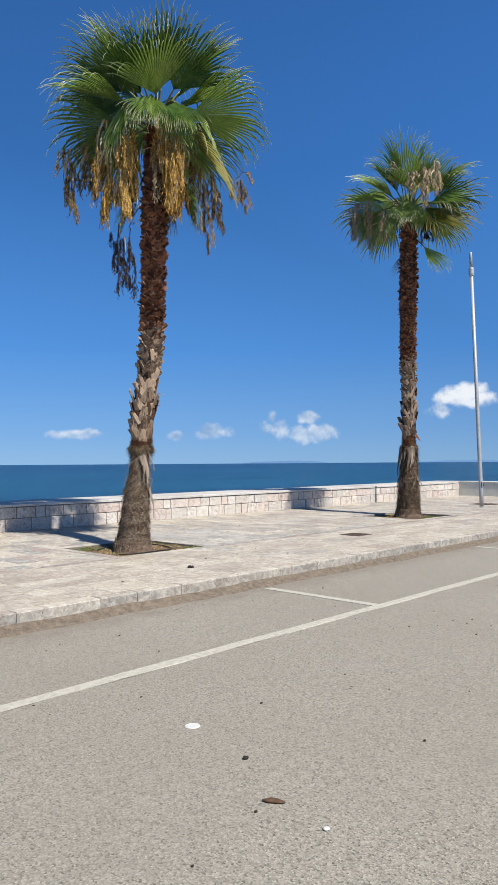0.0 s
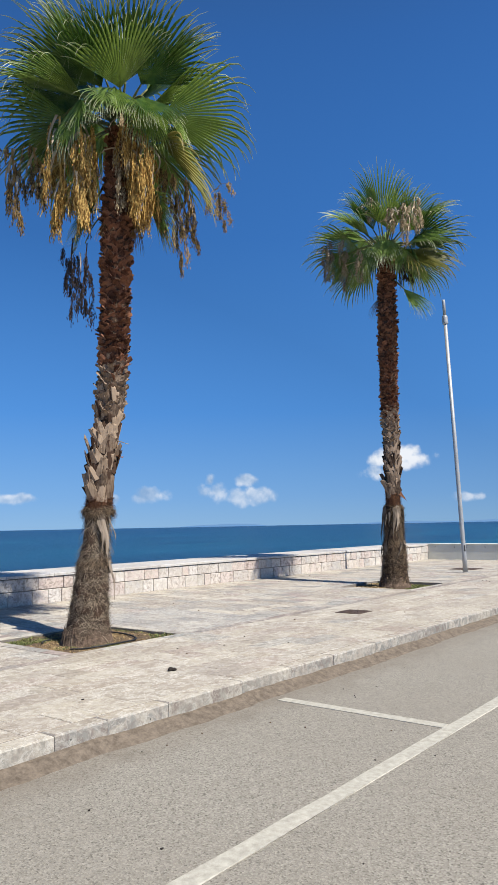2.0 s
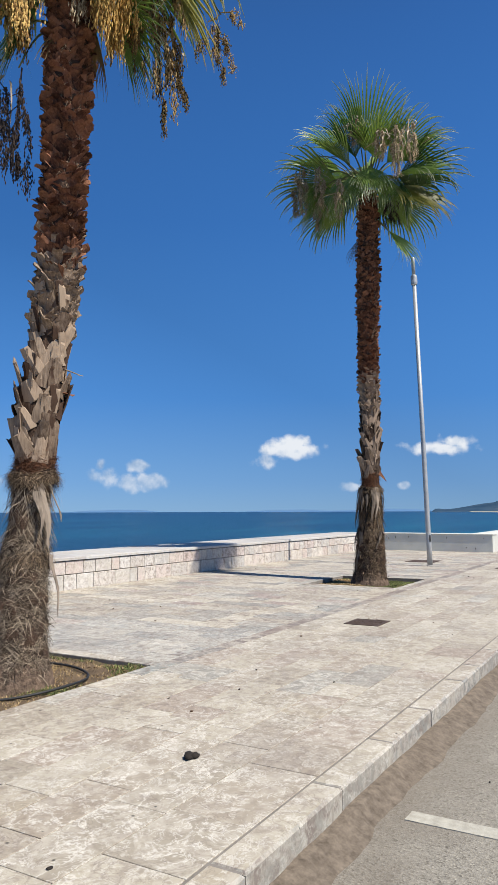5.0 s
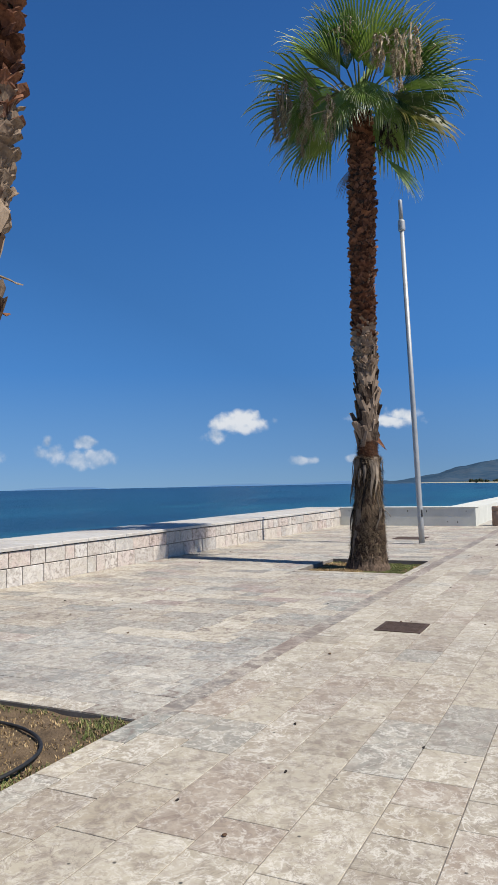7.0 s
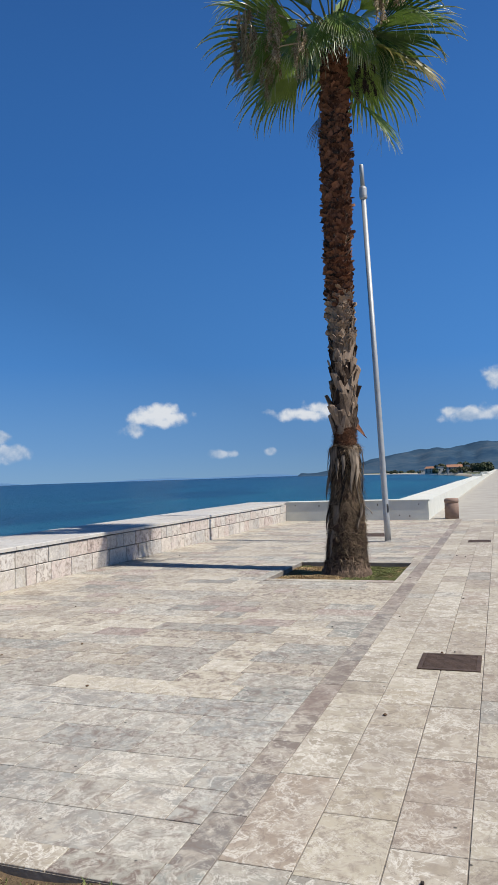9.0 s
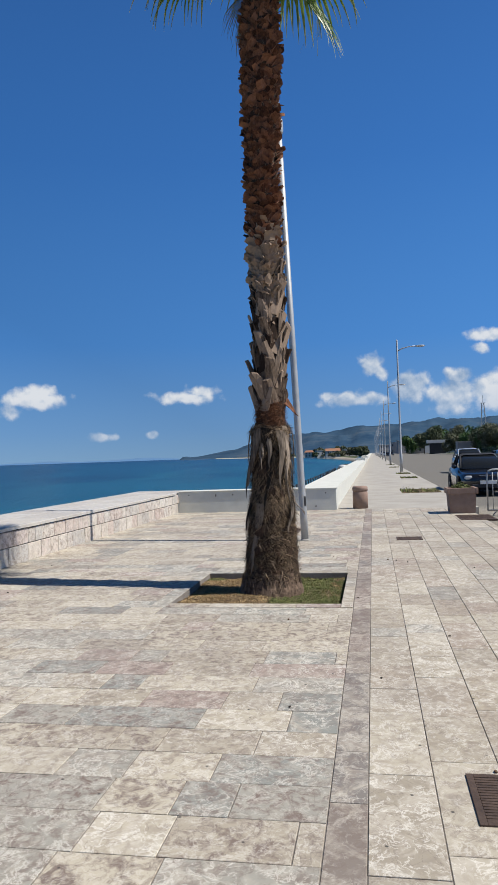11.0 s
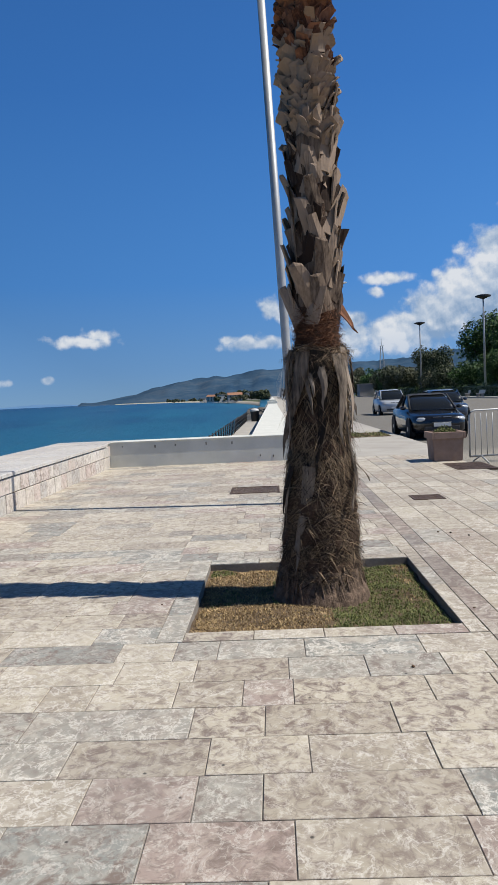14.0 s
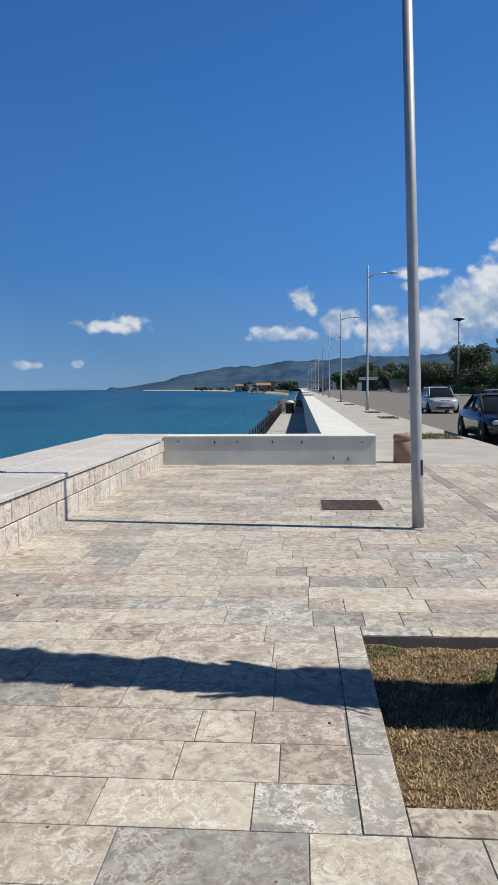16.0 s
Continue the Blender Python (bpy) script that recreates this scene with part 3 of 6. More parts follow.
def fan_blade(hub, d, radius, spread, limp, fold, roll, seed, material, segs=26):
    """A pleated fan round its hub: the segments are joined for half their length, then free, and their tips hang."""
    r = random.Random(seed)
    side = d.cross(Vector((0, 0, 1)))
    side = side.normalized() if side.length > 0.05 else Vector((1, 0, 0))
    n = side.cross(d).normalized()
    n.rotate(Matrix.Rotation(roll, 3, d))
    side = d.cross(n).normalized()
    verts, faces, us, stations = [], [], [], 10
    dth = radians(spread) / segs
    for j in range(segs):
        th = radians(spread) * (2 * (j + 0.5) / segs - 1)
        v = (d * math.cos(th) + side * math.sin(th) + n * fold * abs(math.sin(th / 2))).normalized()
        long = radius * (0.80 + 0.24 * math.cos(th * 0.8)) * r.uniform(0.90, 1.08)
        bend, kink = limp * r.uniform(0.4, 1.8), r.uniform(0.42, 0.66)
        q, o, joined = hub.copy(), len(verts), r.uniform(0.44, 0.54)
        for i in range(stations + 1):
            s = i / stations
            m = (n - v * n.dot(v)).normalized()
            w = v.cross(m)
            half = long * (s if s < joined else joined * (1 - (s - joined) / (1 - joined)) ** 0.8) * math.tan(dth) * 1.03
            half = max(half, 0.0015)
            verts += [tuple(q - w * half), tuple(q + m * 0.85 * half), tuple(q + w * half)]
            us += [s, s, s]
            q = q + v * (long / stations)
            v = (v + DOWN * (0.025 * limp + (bend * 1.5 * (s - kink + 0.12) if s > kink else 0.0))).normalized()
        for i in range(stations):
            for k in (0, 1):
                c = o + i * 3 + k
                faces.append((c, c + 3, c + 4, c + 1))
    # torn threads between the segments
    for j in range(1, segs, 3):
        th = radians(spread) * (2 * j / segs - 1)
        p = hub + (d * math.cos(th) + side * math.sin(th) + n * fold * abs(math.sin(th / 2))).normalized() * radius * r.uniform(0.45, 0.62)
        e = Vector((r.gauss(0, .10), r.gauss(0, .10), -r.uniform(0.12, 0.34)))
        o = len(verts)
        for k in (0, 0.5, 1):
            c = p + e * k + DOWN * (0.08 * k * k)
            verts += [tuple(c), tuple(c + Vector((0.004, 0.004, 0)))]
            us += [1.0, 1.0]
        faces += [(o, o + 2, o + 3, o + 1), (o + 2, o + 4, o + 5, o + 3)]
    return with_u(mesh_of("fan_leaf", verts, faces, material), us)


def arch(start, azim, elev, sag, length, steps=8):
    """A stalk that leaves at an elevation and bows down by its own weight: its points and its last direction."""
    pts, q = [start.copy()], start.copy()
    for i in range(steps):
        e = radians(elev - sag * ((i + 0.5) / steps) ** 1.3)
        d = Vector((math.cos(e) * math.cos(azim), math.cos(e) * math.sin(azim), math.sin(e)))
        q = q + d * (length / steps)
        pts.append(q)
    e = radians(elev - sag * 1.1)
    return pts, Vector((math.cos(e) * math.cos(azim), math.cos(e) * math.sin(azim), math.sin(e)))


def fruit_mesh(name, length, width, branches, seed, material, bracts):
    """A spent panicle hanging from its origin: short branches along a limp stem, each ending in a ragged tuft of beads; pale bracts between."""
    r = random.Random(seed)
    verts, faces = [], []

    def ribbon(pts, w0, w1):
        o = len(verts)
        for i, c in enumerate(pts):
            w = w0 + (w1 - w0) * i / (len(pts) - 1)
            verts.extend([tuple(c - Vector((w, w * .5, 0))), tuple(c + Vector((w, w * .5, 0)))])
        faces.extend([(o + 2 * i, o + 2 * i + 1, o + 2 * i + 3, o + 2 * i + 2) for i in range(len(pts) - 1)])

    stem = [Vector((0.03 * math.sin(3 * k + seed), 0.03 * math.cos(2.3 * k + seed), -length * 0.8 * k)) for k in [i / 8 for i in range(9)]]
    ribbon(stem, 0.012, 0.005)
    for _ in range(branches):
        k = r.random() ** 0.8
        top = stem[min(8, int(k * 8))]
        reach = Vector((r.gauss(0, width), r.gauss(0, width), 0)) * (1.15 - 0.6 * k)
        fall = length * r.uniform(0.10, 0.34)
        knee = top + reach * 0.8 + Vector((0, 0, -fall * 0.35))
        tip = top + reach + Vector((0, 0, -fall))
        ribbon([top, knee, tip], 0.005, 0.004)
        for _s in range(r.randint(6, 20)):
            st = knee.lerp(tip, r.uniform(-0.2, 1.0))
            e = st + Vector((r.gauss(0, .022), r.gauss(0, .022), -r.uniform(.05, .17)))
            for i in range(9):
                c = st.lerp(e, i / 8) + Vector((r.gauss(0, .010), r.gauss(0, .010), 0))
                b = r.uniform(0.004, 0.0095)
                o = len(verts)
                verts.extend([tuple(c + b * Vector(u)) for u in ((1, 0, 0), (-.5, .86, 0), (-.5, -.86, 0), (0, 0, 2.0), (0, 0, -2.4))])
                faces.extend([(o, o + 1, o + 3), (o + 1, o + 2, o + 3), (o + 2, o, o + 3), (o + 1, o, o + 4), (o + 2, o + 1, o + 4), (o, o + 2, o + 4)])
    beads = len(faces)
    for _ in range(bracts):
        q = stem[r.randint(0, 5)] + Vector((r.gauss(0, width * .5), r.gauss(0, width * .5), 0))
        sway, ln = Vector((r.gauss(0, .09), r.gauss(0, .09), 0)), r.uniform(0.18, 0.42) * length
        ribbon([q + sway * math.sin(2.6 * i / 5) + Vector((0, 0, -ln * i / 5)) for i in range(6)], 0.017, 0.004)
    me = mesh_of(name, verts, faces, material)
    me.materials.append(bract_pale)
    me.polygons.foreach_set("material_index", [0 if i < beads else 1 for i in range(len(faces))])
    return me


def hair_mesh(name, count, place, length, seed, material, width=0.006, down=0.6, stand=(0.15, 0.75), rise=(-1, 0.45)):
    """Loose fibres that stand off a trunk; place(u, v) gives a point and its outward normal."""
    r = random.Random(seed)
    verts, faces = [], []
    for _ in range(count):
        p, nrm = place(r.random(), r.random())
        side = Vector((-nrm.y, nrm.x, 0))
        d = (nrm * r.uniform(*stand) + side * r.choice((-1, 1)) * r.uniform(0.1, 1) + Vector((0, 0, r.uniform(*rise)))).normalized()
        ln = length * r.uniform(0.4, 1.3)
        w = side * width * r.uniform(0.5, 1.4) + Vector((0, 0, width * r.uniform(-.6, .6)))
        o = len(verts)
        for i in range(4):
            s = i / 3
            q = p + d * ln * s + Vector((0, 0, -down * ln * s * s)) - nrm * (0.35 * ln * s * s)
            verts += [tuple(q - w * (1 - s)), tuple(q + w * (1 - s))]
        for i in range(3):
            faces.append((o + 2 * i, o + 2 * i + 2, o + 2 * i + 3, o + 2 * i + 1))
    return mesh_of(name, verts, faces, material)


STRAPS = [strap_mesh("leaf_base", 0.19 + 0.015 * i, 0.140 + 0.014 * (i % 3), 0.002 + 0.006 * (i % 4), 20 + i, boot_pale) for i in range(7)]
GREY_STRAPS = [strap_mesh("leaf_base", 0.19 + 0.02 * i, 0.140 + 0.015 * (i % 3), 0.003 + 0.007 * (i % 4), 30 + i, boot_grey) for i in range(7)]
STUBS = [strap_mesh("stub", 0.075 + 0.014 * i, 0.10, 0.014 + 0.012 * i, 40 + i, boot_red, True, 0.012) for i in range(4)]
DEAD = [strap_mesh("hanging_leaf_base", 0.38 + 0.075 * i, 0.050 + 0.020 * (i % 3), 0.05 - 0.02 * i, 60 + i, boot_dead, False, 0.005, 0.80, 0.2, 0.028) for i in range(6)]
RIDGES = [strap_mesh("bark_ridge", 0.17 + 0.02 * i, 0.021, 0.0, 160 + i, butt_wood, False, 0.006, 0.30, 0.08) for i in range(3)]
FRUIT = {"gold": fruit_mesh("fruit_stalk", 1.0, 0.12, 34, 120, fruit_gold, 9), "amber": fruit_mesh("fruit_stalk", 1.0, 0.10, 15, 121, fruit_amber, 4),
         "dark": fruit_mesh("fruit_stalk", 1.0, 0.11, 13, 122, fruit_dark, 1), "straw": fruit_mesh("fruit_stalk", 1.0, 0.085, 13, 123, fruit_tan, 14)}
FRUIT_LABEL = {"gold": "spent golden fruit strands", "amber": "spent brownish fruit strands", "dark": "dark dried fruit strands", "straw": "straw-coloured fruit strands"}


def fan_palm(base, axis, radii, zones, leaves, fruits, seed, label, skirt, flare, straps, bare, lean_to, facing, low_fibre):
    """axis: (height, dx, dy); radii: (height, radius); zones: heights of fibre top, hanging straps' top, strap zone's top, trunk top."""
    r = random.Random(seed)
    bx, by, bz = base
    zs, dxs, dys = zip(*axis)
    rz, rr = zip(*radii)

    def mid(z):
        return Vector((float(np.interp(z, zs, dxs)), float(np.interp(z, zs, dys)), z))

    def rad(z):
        return float(np.interp(z, rz, rr))

    fib, hang, strap, top = zones
    palm = empty("fan_palm", label, "palm tree", Matrix.Translation(base), "fan palms on the promenade")
    # trunk
    verts, faces, seg, rows = [], [], 72, 150
    for i in range(rows + 1):
        z = -0.12 + (top + 0.12) * i / rows
        for k in range(seg):
            a = 2 * math.pi * k / seg
            n = noise.fractal(Vector((math.cos(a) * 2.2, math.sin(a) * 2.2, z * 5 + seed)), 1, 2, 4)
            w = rad(z) * (1 + (0.10 if z < hang else 0.07) * n)
            if 0.25 < z < hang:
                w *= 1 + 0.05 * math.sin(z * 30 + 3 * n + 0.8 * math.sin(2 * a))
            if z < 0.26:
                w *= 1 + (0.018 * abs(math.sin(a * 15 + seed + 2 * n)) + 0.012 * math.sin(a * 17 + 2 * seed)) * min(1, (0.26 - z) / 0.1)
            verts.append(tuple(mid(z) + Vector((w * math.cos(a), w * math.sin(a), 0))))
    for i in range(rows):
        for k in range(seg):
            a, c = i * seg + k, i * seg + (k + 1) % seg
            faces.append((a, c, c + seg, a + seg))
    faces.append(tuple(rows * seg + k for k in range(seg)))
    me = mesh_of("trunk", verts, faces, bark, True)
    me.materials.append(butt_wood)
    me.polygons.foreach_set("material_index", [1 if p.center.z < 0.23 else 0 for p in me.polygons])
    trunk = part("trunk", me, palm, None, "shaggy brown trunk, swollen at the foot")

    # cracked ridges of the butt
    for j in range(110):
        a = 2 * math.pi * (j + r.uniform(-.3, .3)) / 110
        e = mid(0) + Vector((math.cos(a), math.sin(a), 0)) * (rad(0.02) - 0.009)
        lean = math.atan2(rad(0.02) - rad(0.22), 0.2)
        part("bark_ridge", r.choice(RIDGES), trunk, Matrix.Translation(e) @ Matrix.Rotation(a, 4, "Z") @ Matrix.Rotation(-lean - 0.05 + r.uniform(-.05, .04), 4, "Y") @ Matrix.Rotation(r.uniform(-.12, .12), 4, "X") @ Matrix.Diagonal((r.uniform(.6, 1.3), r.uniform(.7, 1.2), r.uniform(.75, 1.1), 1)))

    def on(z, a, sink=0.0):
        return mid(z) + Vector((math.cos(a), math.sin(a), 0)) * (rad(z) - sink)

    # pale crossing leaf bases, in two spirals
    z, i = hang + bare, 0
    while z < strap:
        k = 9
        for j in range(k):
            a = 2 * math.pi * (j + 0.5 * (i % 2) + r.uniform(-.14, .14)) / k
            out_by = 0.22 if r.random() < 0.06 else r.uniform(-0.08, 0.03)
            m = Matrix.Translation(on(z + r.uniform(-.05, .05), a, 0.018)) @ Matrix.Rotation(a, 4, "Z") @ Matrix.Rotation((0.5 if (i + j) % 2 else -0.5) * r.uniform(0.2, 1.1), 4, "X") @ Matrix.Rotation(out_by, 4, "Y")
            part("leaf_base", r.choice(straps), trunk, m @ Matrix.Diagonal((r.uniform(.8, 1.3), r.uniform(.7, 1.15), r.uniform(.7, 1.2), 1)))
        z += 0.108
        i += 1
    # hanging grey straps
    for j in range(skirt):
        a = radians(r.gauss(lean_to, 70))
        zz = hang + r.uniform(-.04, .03) if j % 5 else 0.98 + r.uniform(-.05, .06)
        m = Matrix.Translation(on(zz, a, -r.uniform(0.0, 0.06))) @ Matrix.Rotation(a, 4, "Z") @ Matrix.Rotation(math.pi + r.uniform(-.22, .22), 4, "X") @ Matrix.Rotation(r.uniform(-0.02, flare), 4, "Y")
        part("hanging_leaf_base", r.choice(DEAD), trunk, m @ Matrix.Diagonal((1, r.uniform(.6, 1.25), r.uniform(.6, 1.25) * min(1, zz / 1.3), 1)))
    # short red-brown stubs up to the crown
    f, f_low = Field(), Field()
    z, i = strap - 0.15, 0
    stub_geo = [([tuple(v.co) for v in me.vertices], [tuple(p.vertices) for p in me.polygons]) for me in STUBS]
    while z < top:
        k = 12
        for j in range(k):
            a = 2 * math.pi * (j + 0.5 * (i % 2) + r.uniform(-.2, .2)) / k
            v, q = r.choice(stub_geo)
            m = Matrix.Translation(on(z + r.uniform(-.03, .03), a, 0.02)) @ Matrix.Rotation(a, 4, "Z") @ Matrix.Rotation(r.uniform(-.9, .9), 4, "X") @ Matrix.Rotation(r.uniform(-0.14, 0.16), 4, "Y")
            (f_low if z < strap + r.uniform(0.25, 0.75) else f).add(v, q, m @ Matrix.Diagonal((r.uniform(.6, 1.3), r.uniform(.8, 1.45), r.uniform(.25, .60) * (1.9 if z < strap + 0.7 else 1.0), 1)))
        z += 0.031
        i += 1
    tagged(part("stubble", mesh_of("stubble", f.v, f.f, boot_red), trunk, None, "short torn red-brown leaf stubs"), kind="stuff")

    tagged(part("stubble", mesh_of("stubble", f_low.v, f_low.f, straps[0].materials[0]), trunk, None, "ragged grey-brown leaf stubs"), kind="stuff")

    # loose fibre round the foot and in a collar
    def low(u, v):
        a, zz = 2 * math.pi * u, 0.14 + (fib - 0.14) * v
        return on(zz, a, 0.0), Vector((math.cos(a), math.sin(a), 0))

    def under(u, v):
        a, zz = 2 * math.pi * u, fib - 0.1 + (hang - fib + 0.1) * v
        return on(zz, a, 0.0), Vector((math.cos(a), math.sin(a), 0))

    def collar(u, v):
        a = 2 * math.pi * u
        zz = hang - 0.05 + 0.10 * v + 0.02 * math.sin(3 * a)
        return on(zz, a, -0.035 * math.sin(math.pi * v)), Vector((math.cos(a), math.sin(a), 0))

    def high(u, v):
        a, zz = 2 * math.pi * u, strap + (top - strap) * v
        return on(zz, a, 0.0), Vector((math.cos(a), math.sin(a), 0))

    def second(u, v):
        a = 2 * math.pi * u
        zz = 0.93 + 0.12 * v + 0.03 * math.sin(2 * a + seed)
        return on(zz, a, -0.018 * math.sin(math.pi * v)), Vector((math.cos(a), math.sin(a), 0))

    def bare_ring(u, v):
        a, zz = 2 * math.pi * u, hang + (bare + 0.05) * v
        return on(zz, a, 0.0), Vector((math.cos(a), math.sin(a), 0))

    tagged(part("trunk_fibre", hair_mesh("trunk_fibre", 13000, low, 0.13, seed + 1, low_fibre, 0.0022, 0.22, (0.0, 0.30), (-0.45, 0.3)), trunk), kind="stuff")
    tagged(part("trunk_fibre", hair_mesh("trunk_fibre", 1500, low, 0.17, seed + 8, low_fibre, 0.0055, 0.3, (0.05, 0.42), (-0.7, 0.3)), trunk), kind="stuff")
    tagged(part("trunk_fibre", hair_mesh("trunk_fibre", 1400 + 170 * skirt, under, 0.19, seed + 9, low_fibre, 0.0040, 0.5, (0.0, 0.35), (-1.4, -0.1)), trunk), kind="stuff")
    tagged(part("fibre_collar", hair_mesh("fibre_collar", 3000, collar, 0.12, seed + 2, fibre, 0.0024, 0.3, (0.0, 0.55), (-0.5, 0.2)), trunk, None, "matted collar of brown fibre"), kind="stuff")
    tagged(part("fibre_collar", hair_mesh("fibre_collar", 2200, second, 0.11, seed + 5, fibre, 0.0024, 0.5, (0.1, 0.6), (-0.9, 0.1)), trunk, None, "matted collar of brown fibre"), kind="stuff")
    tagged(part("red_fibre", hair_mesh("red_fibre", 3600, bare_ring, 0.12, seed + 6, fibre_red, 0.0026, 0.2, (0.0, 0.35), (-0.3, 0.5)), trunk, None, "orange-brown fibre above the collar"), kind="stuff")
    tagged(part("trunk_fibre", hair_mesh("trunk_fibre", 4200, high, 0.075, seed + 3, fibre, 0.003), trunk), kind="stuff")
    crown = mid(top) + Vector((0, 0, 0.12))
    for kind, bearing, elev, scale in leaves:
        azim = radians(facing + bearing)
        small = 0.60 if elev < -30 else 1.0
        start = crown + Vector((math.cos(azim), math.sin(azim), 0)) * 0.09 + Vector((0, 0, 0.22 * elev / 90 - (0.50 if elev < -30 else 0.05)))
        sag = {"g": 12 + 16 * math.cos(radians(elev)), "h": elev + 58, "s": 6}.get(kind, 40) * (0.5 if elev < -30 else 1.0) * r.uniform(0.85, 1.15)
        pts, d = arch(start, azim, elev, sag, (0.70 if elev < -30 or kind == "h" else 0.48) * scale * small * r.uniform(0.85, 1.15))
        spread = {"g": r.uniform(54, 82), "h": 60, "s": 16, "y": 88, "d": 60}[kind] * (0.85 if elev < -30 else 1.0)
        fold = {"s": 0.2, "d": 0.9, "h": 0.3}.get(kind, r.uniform(0.15, 0.65))
        limp = {"g": 0.25 + 0.85 * math.cos(radians(elev)) ** 2, "s": 0.05, "h": 0.7}.get(kind, 0.8) * r.uniform(0.8, 1.2)
        me = fan_blade(pts[-1], d, (1.0 if kind == "h" else 1.28) * scale * small, 0.78 * spread, limp, fold, r.uniform(-.6, .6), r.randint(0, 99999), {"y": frond_yellow, "d": frond_dead}.get(kind, frond_green))
        leaf = part("fan_leaf", me, palm, None, {"y": "yellowing fan leaf", "d": "dead brown folded fan leaf", "s": "young leaf still folded into a spear"}.get(kind, ""))
        bm = bmesh.new()
        tube(bm, pts, lambda k: 0.026 - 0.013 * k, 6)
        part("petiole", from_bm("petiole", bm, petiole_green, True), leaf)
    for which, bearing, out_by, z, length in fruits:
        azim = radians(facing + bearing)
        at = crown + Vector((math.cos(azim) * out_by, math.sin(azim) * out_by, z))
        bunch = part("fruit_stalk", FRUIT[which], palm, Matrix.Translation(at) @ Matrix.Rotation(r.uniform(0, 6.28), 4, "Z") @ Matrix.Diagonal((1, 1, length, 1)), FRUIT_LABEL[which])
        a0 = crown + Vector((math.cos(azim), math.sin(azim), 0)) * 0.10 + Vector((0, 0, min(0.0, z + 0.3)))
        bm = bmesh.new()
        tube(bm, [a0.lerp(at, k) + Vector((0, 0, (0.10 + 0.22 * out_by) * math.sin(math.pi * k))) for k in [i / 7 for i in range(8)]], lambda k: 0.014 - 0.007 * k, 5)
        part("stem", from_bm("stem", bm, petiole_green, True), bunch, bunch.matrix_basis.inverted())
    return palm


# kind (green, hanging, spear, yellowing, dead), bearing, elevation in degrees, scale; bearings are counted from the road's side
palm_a_leaves = [
    ("g", -76, 72, 0.95), ("g", 150, 64, 1.1), ("g", 172, 44, 1.0), ("g", -158, 34, 1.0), ("g", 178, 14, 1.0), ("g", 20, 50, 1.0), ("g", -12, 24, 1.05), ("y", -4, 0, 1.0),
    ("h", -100, 58, 0.7), ("g", 46, 64, 1.15), ("g", -16, -50, 1.1), ("g", 160, -54, 1.1), ("g", 92, 34, 1.0), ("g", 124, 16, 1.0), ("g", 62, 18, 1.0), ("h", -50, 54, 0.75),
    ("g", -130, 50, 0.9), ("g", 144, 6, 0.95), ("g", 34, 6, 0.95), ("s", 90, 82, 1.1), ("h", -140, 48, 0.9), ("g", -168, 56, 1.0), ("h", -20, 44, 0.85), ("h", -166, 40, 0.85), ("g", -44, 60, 0.9), ("g", -92, 54, 0.8), ("g", -128, 66, 0.85), ("h", -60, 46, 0.7), ("h", -118, 52, 0.7), ("h", -84, 40, 0.65), ("g", 0, 66, 1.0), ("g", -172, 70, 1.0), ("d", -58, -68, 0.95)]
palm_a_leaves += [("g", 25 * i + 40, 30 + 12 * (i % 3), 0.85) for i in range(5)]
palm_a_fruit = [("gold", -168, 0.78, -0.05, 1.6), ("gold", -150, 0.62, -0.2, 1.4), ("gold", 176, 0.52, -0.15, 1.35), ("gold", -62, 0.42, 0.0, 1.5), ("gold", -42, 0.50, -0.3, 1.3), ("straw", -84, 0.30, 0.0, 1.3),
                ("amber", 180, 1.38, -0.45, 1.2), ("amber", 174, 1.12, -0.35, 0.9), ("amber", -8, 0.78, -0.75, 1.35), ("amber", 12, 0.98, -0.8, 0.9), ("amber", 4, 1.40, -0.7, 0.65), ("amber", -22, 0.62, -0.6, 0.95),
                ("dark", 178, 0.46, -1.7, 1.2), ("dark", 168, 0.62, -1.6, 0.85)]
palm_b_leaves = [
    ("g", -100, 74, 1.05), ("g", 166, 48, 1.0), ("g", 178, 26, 1.05), ("h", -170, 34, 0.95), ("g", 14, 56, 1.05), ("g", 4, 30, 1.05), ("y", -10, 12, 1.0), ("g", -26, 20, 1.0), ("g", -6, -40, 1.1),
    ("h", -88, 56, 0.7), ("h", -60, 48, 0.75), ("h", -128, 46, 0.75), ("s", 60, 80, 1.1), ("g", 90, 34, 1.0), ("g", 120, 18, 1.0), ("g", 58, 18, 1.0), ("g", 146, 6, 0.95), ("g", 32, 8, 0.95),
    ("g", -150, 54, 0.95), ("g", -30, 52, 0.95), ("h", 160, 28, 0.9), ("h", -20, 40, 0.85), ("h", -152, 40, 0.85), ("g", -70, 58, 0.8), ("g", -130, 62, 0.85), ("h", -100, 44, 0.65), ("d", 130, -58, 0.8)]
palm_b_leaves += [("g", 25 * i + 40, 34 + 12 * (i % 3), 0.85) for i in range(5)]
palm_b_fruit = [("straw", -166, 1.30, 0.35, 0.95), ("straw", -152, 1.05, 0.30, 0.85), ("straw", 176, 0.95, 0.15, 0.9), ("straw", -112, 0.75, 1.05, 0.55), ("straw", -58, 0.95, 0.80, 0.95), ("straw", -46, 1.05, 0.90, 0.8), ("straw", 180, 1.35, 0.30, 0.8),
                ("straw", -140, 0.70, 0.0, 0.75), ("dark", -12, 0.42, -0.15, 0.7), ("straw", -76, 0.85, 0.75, 0.6)]

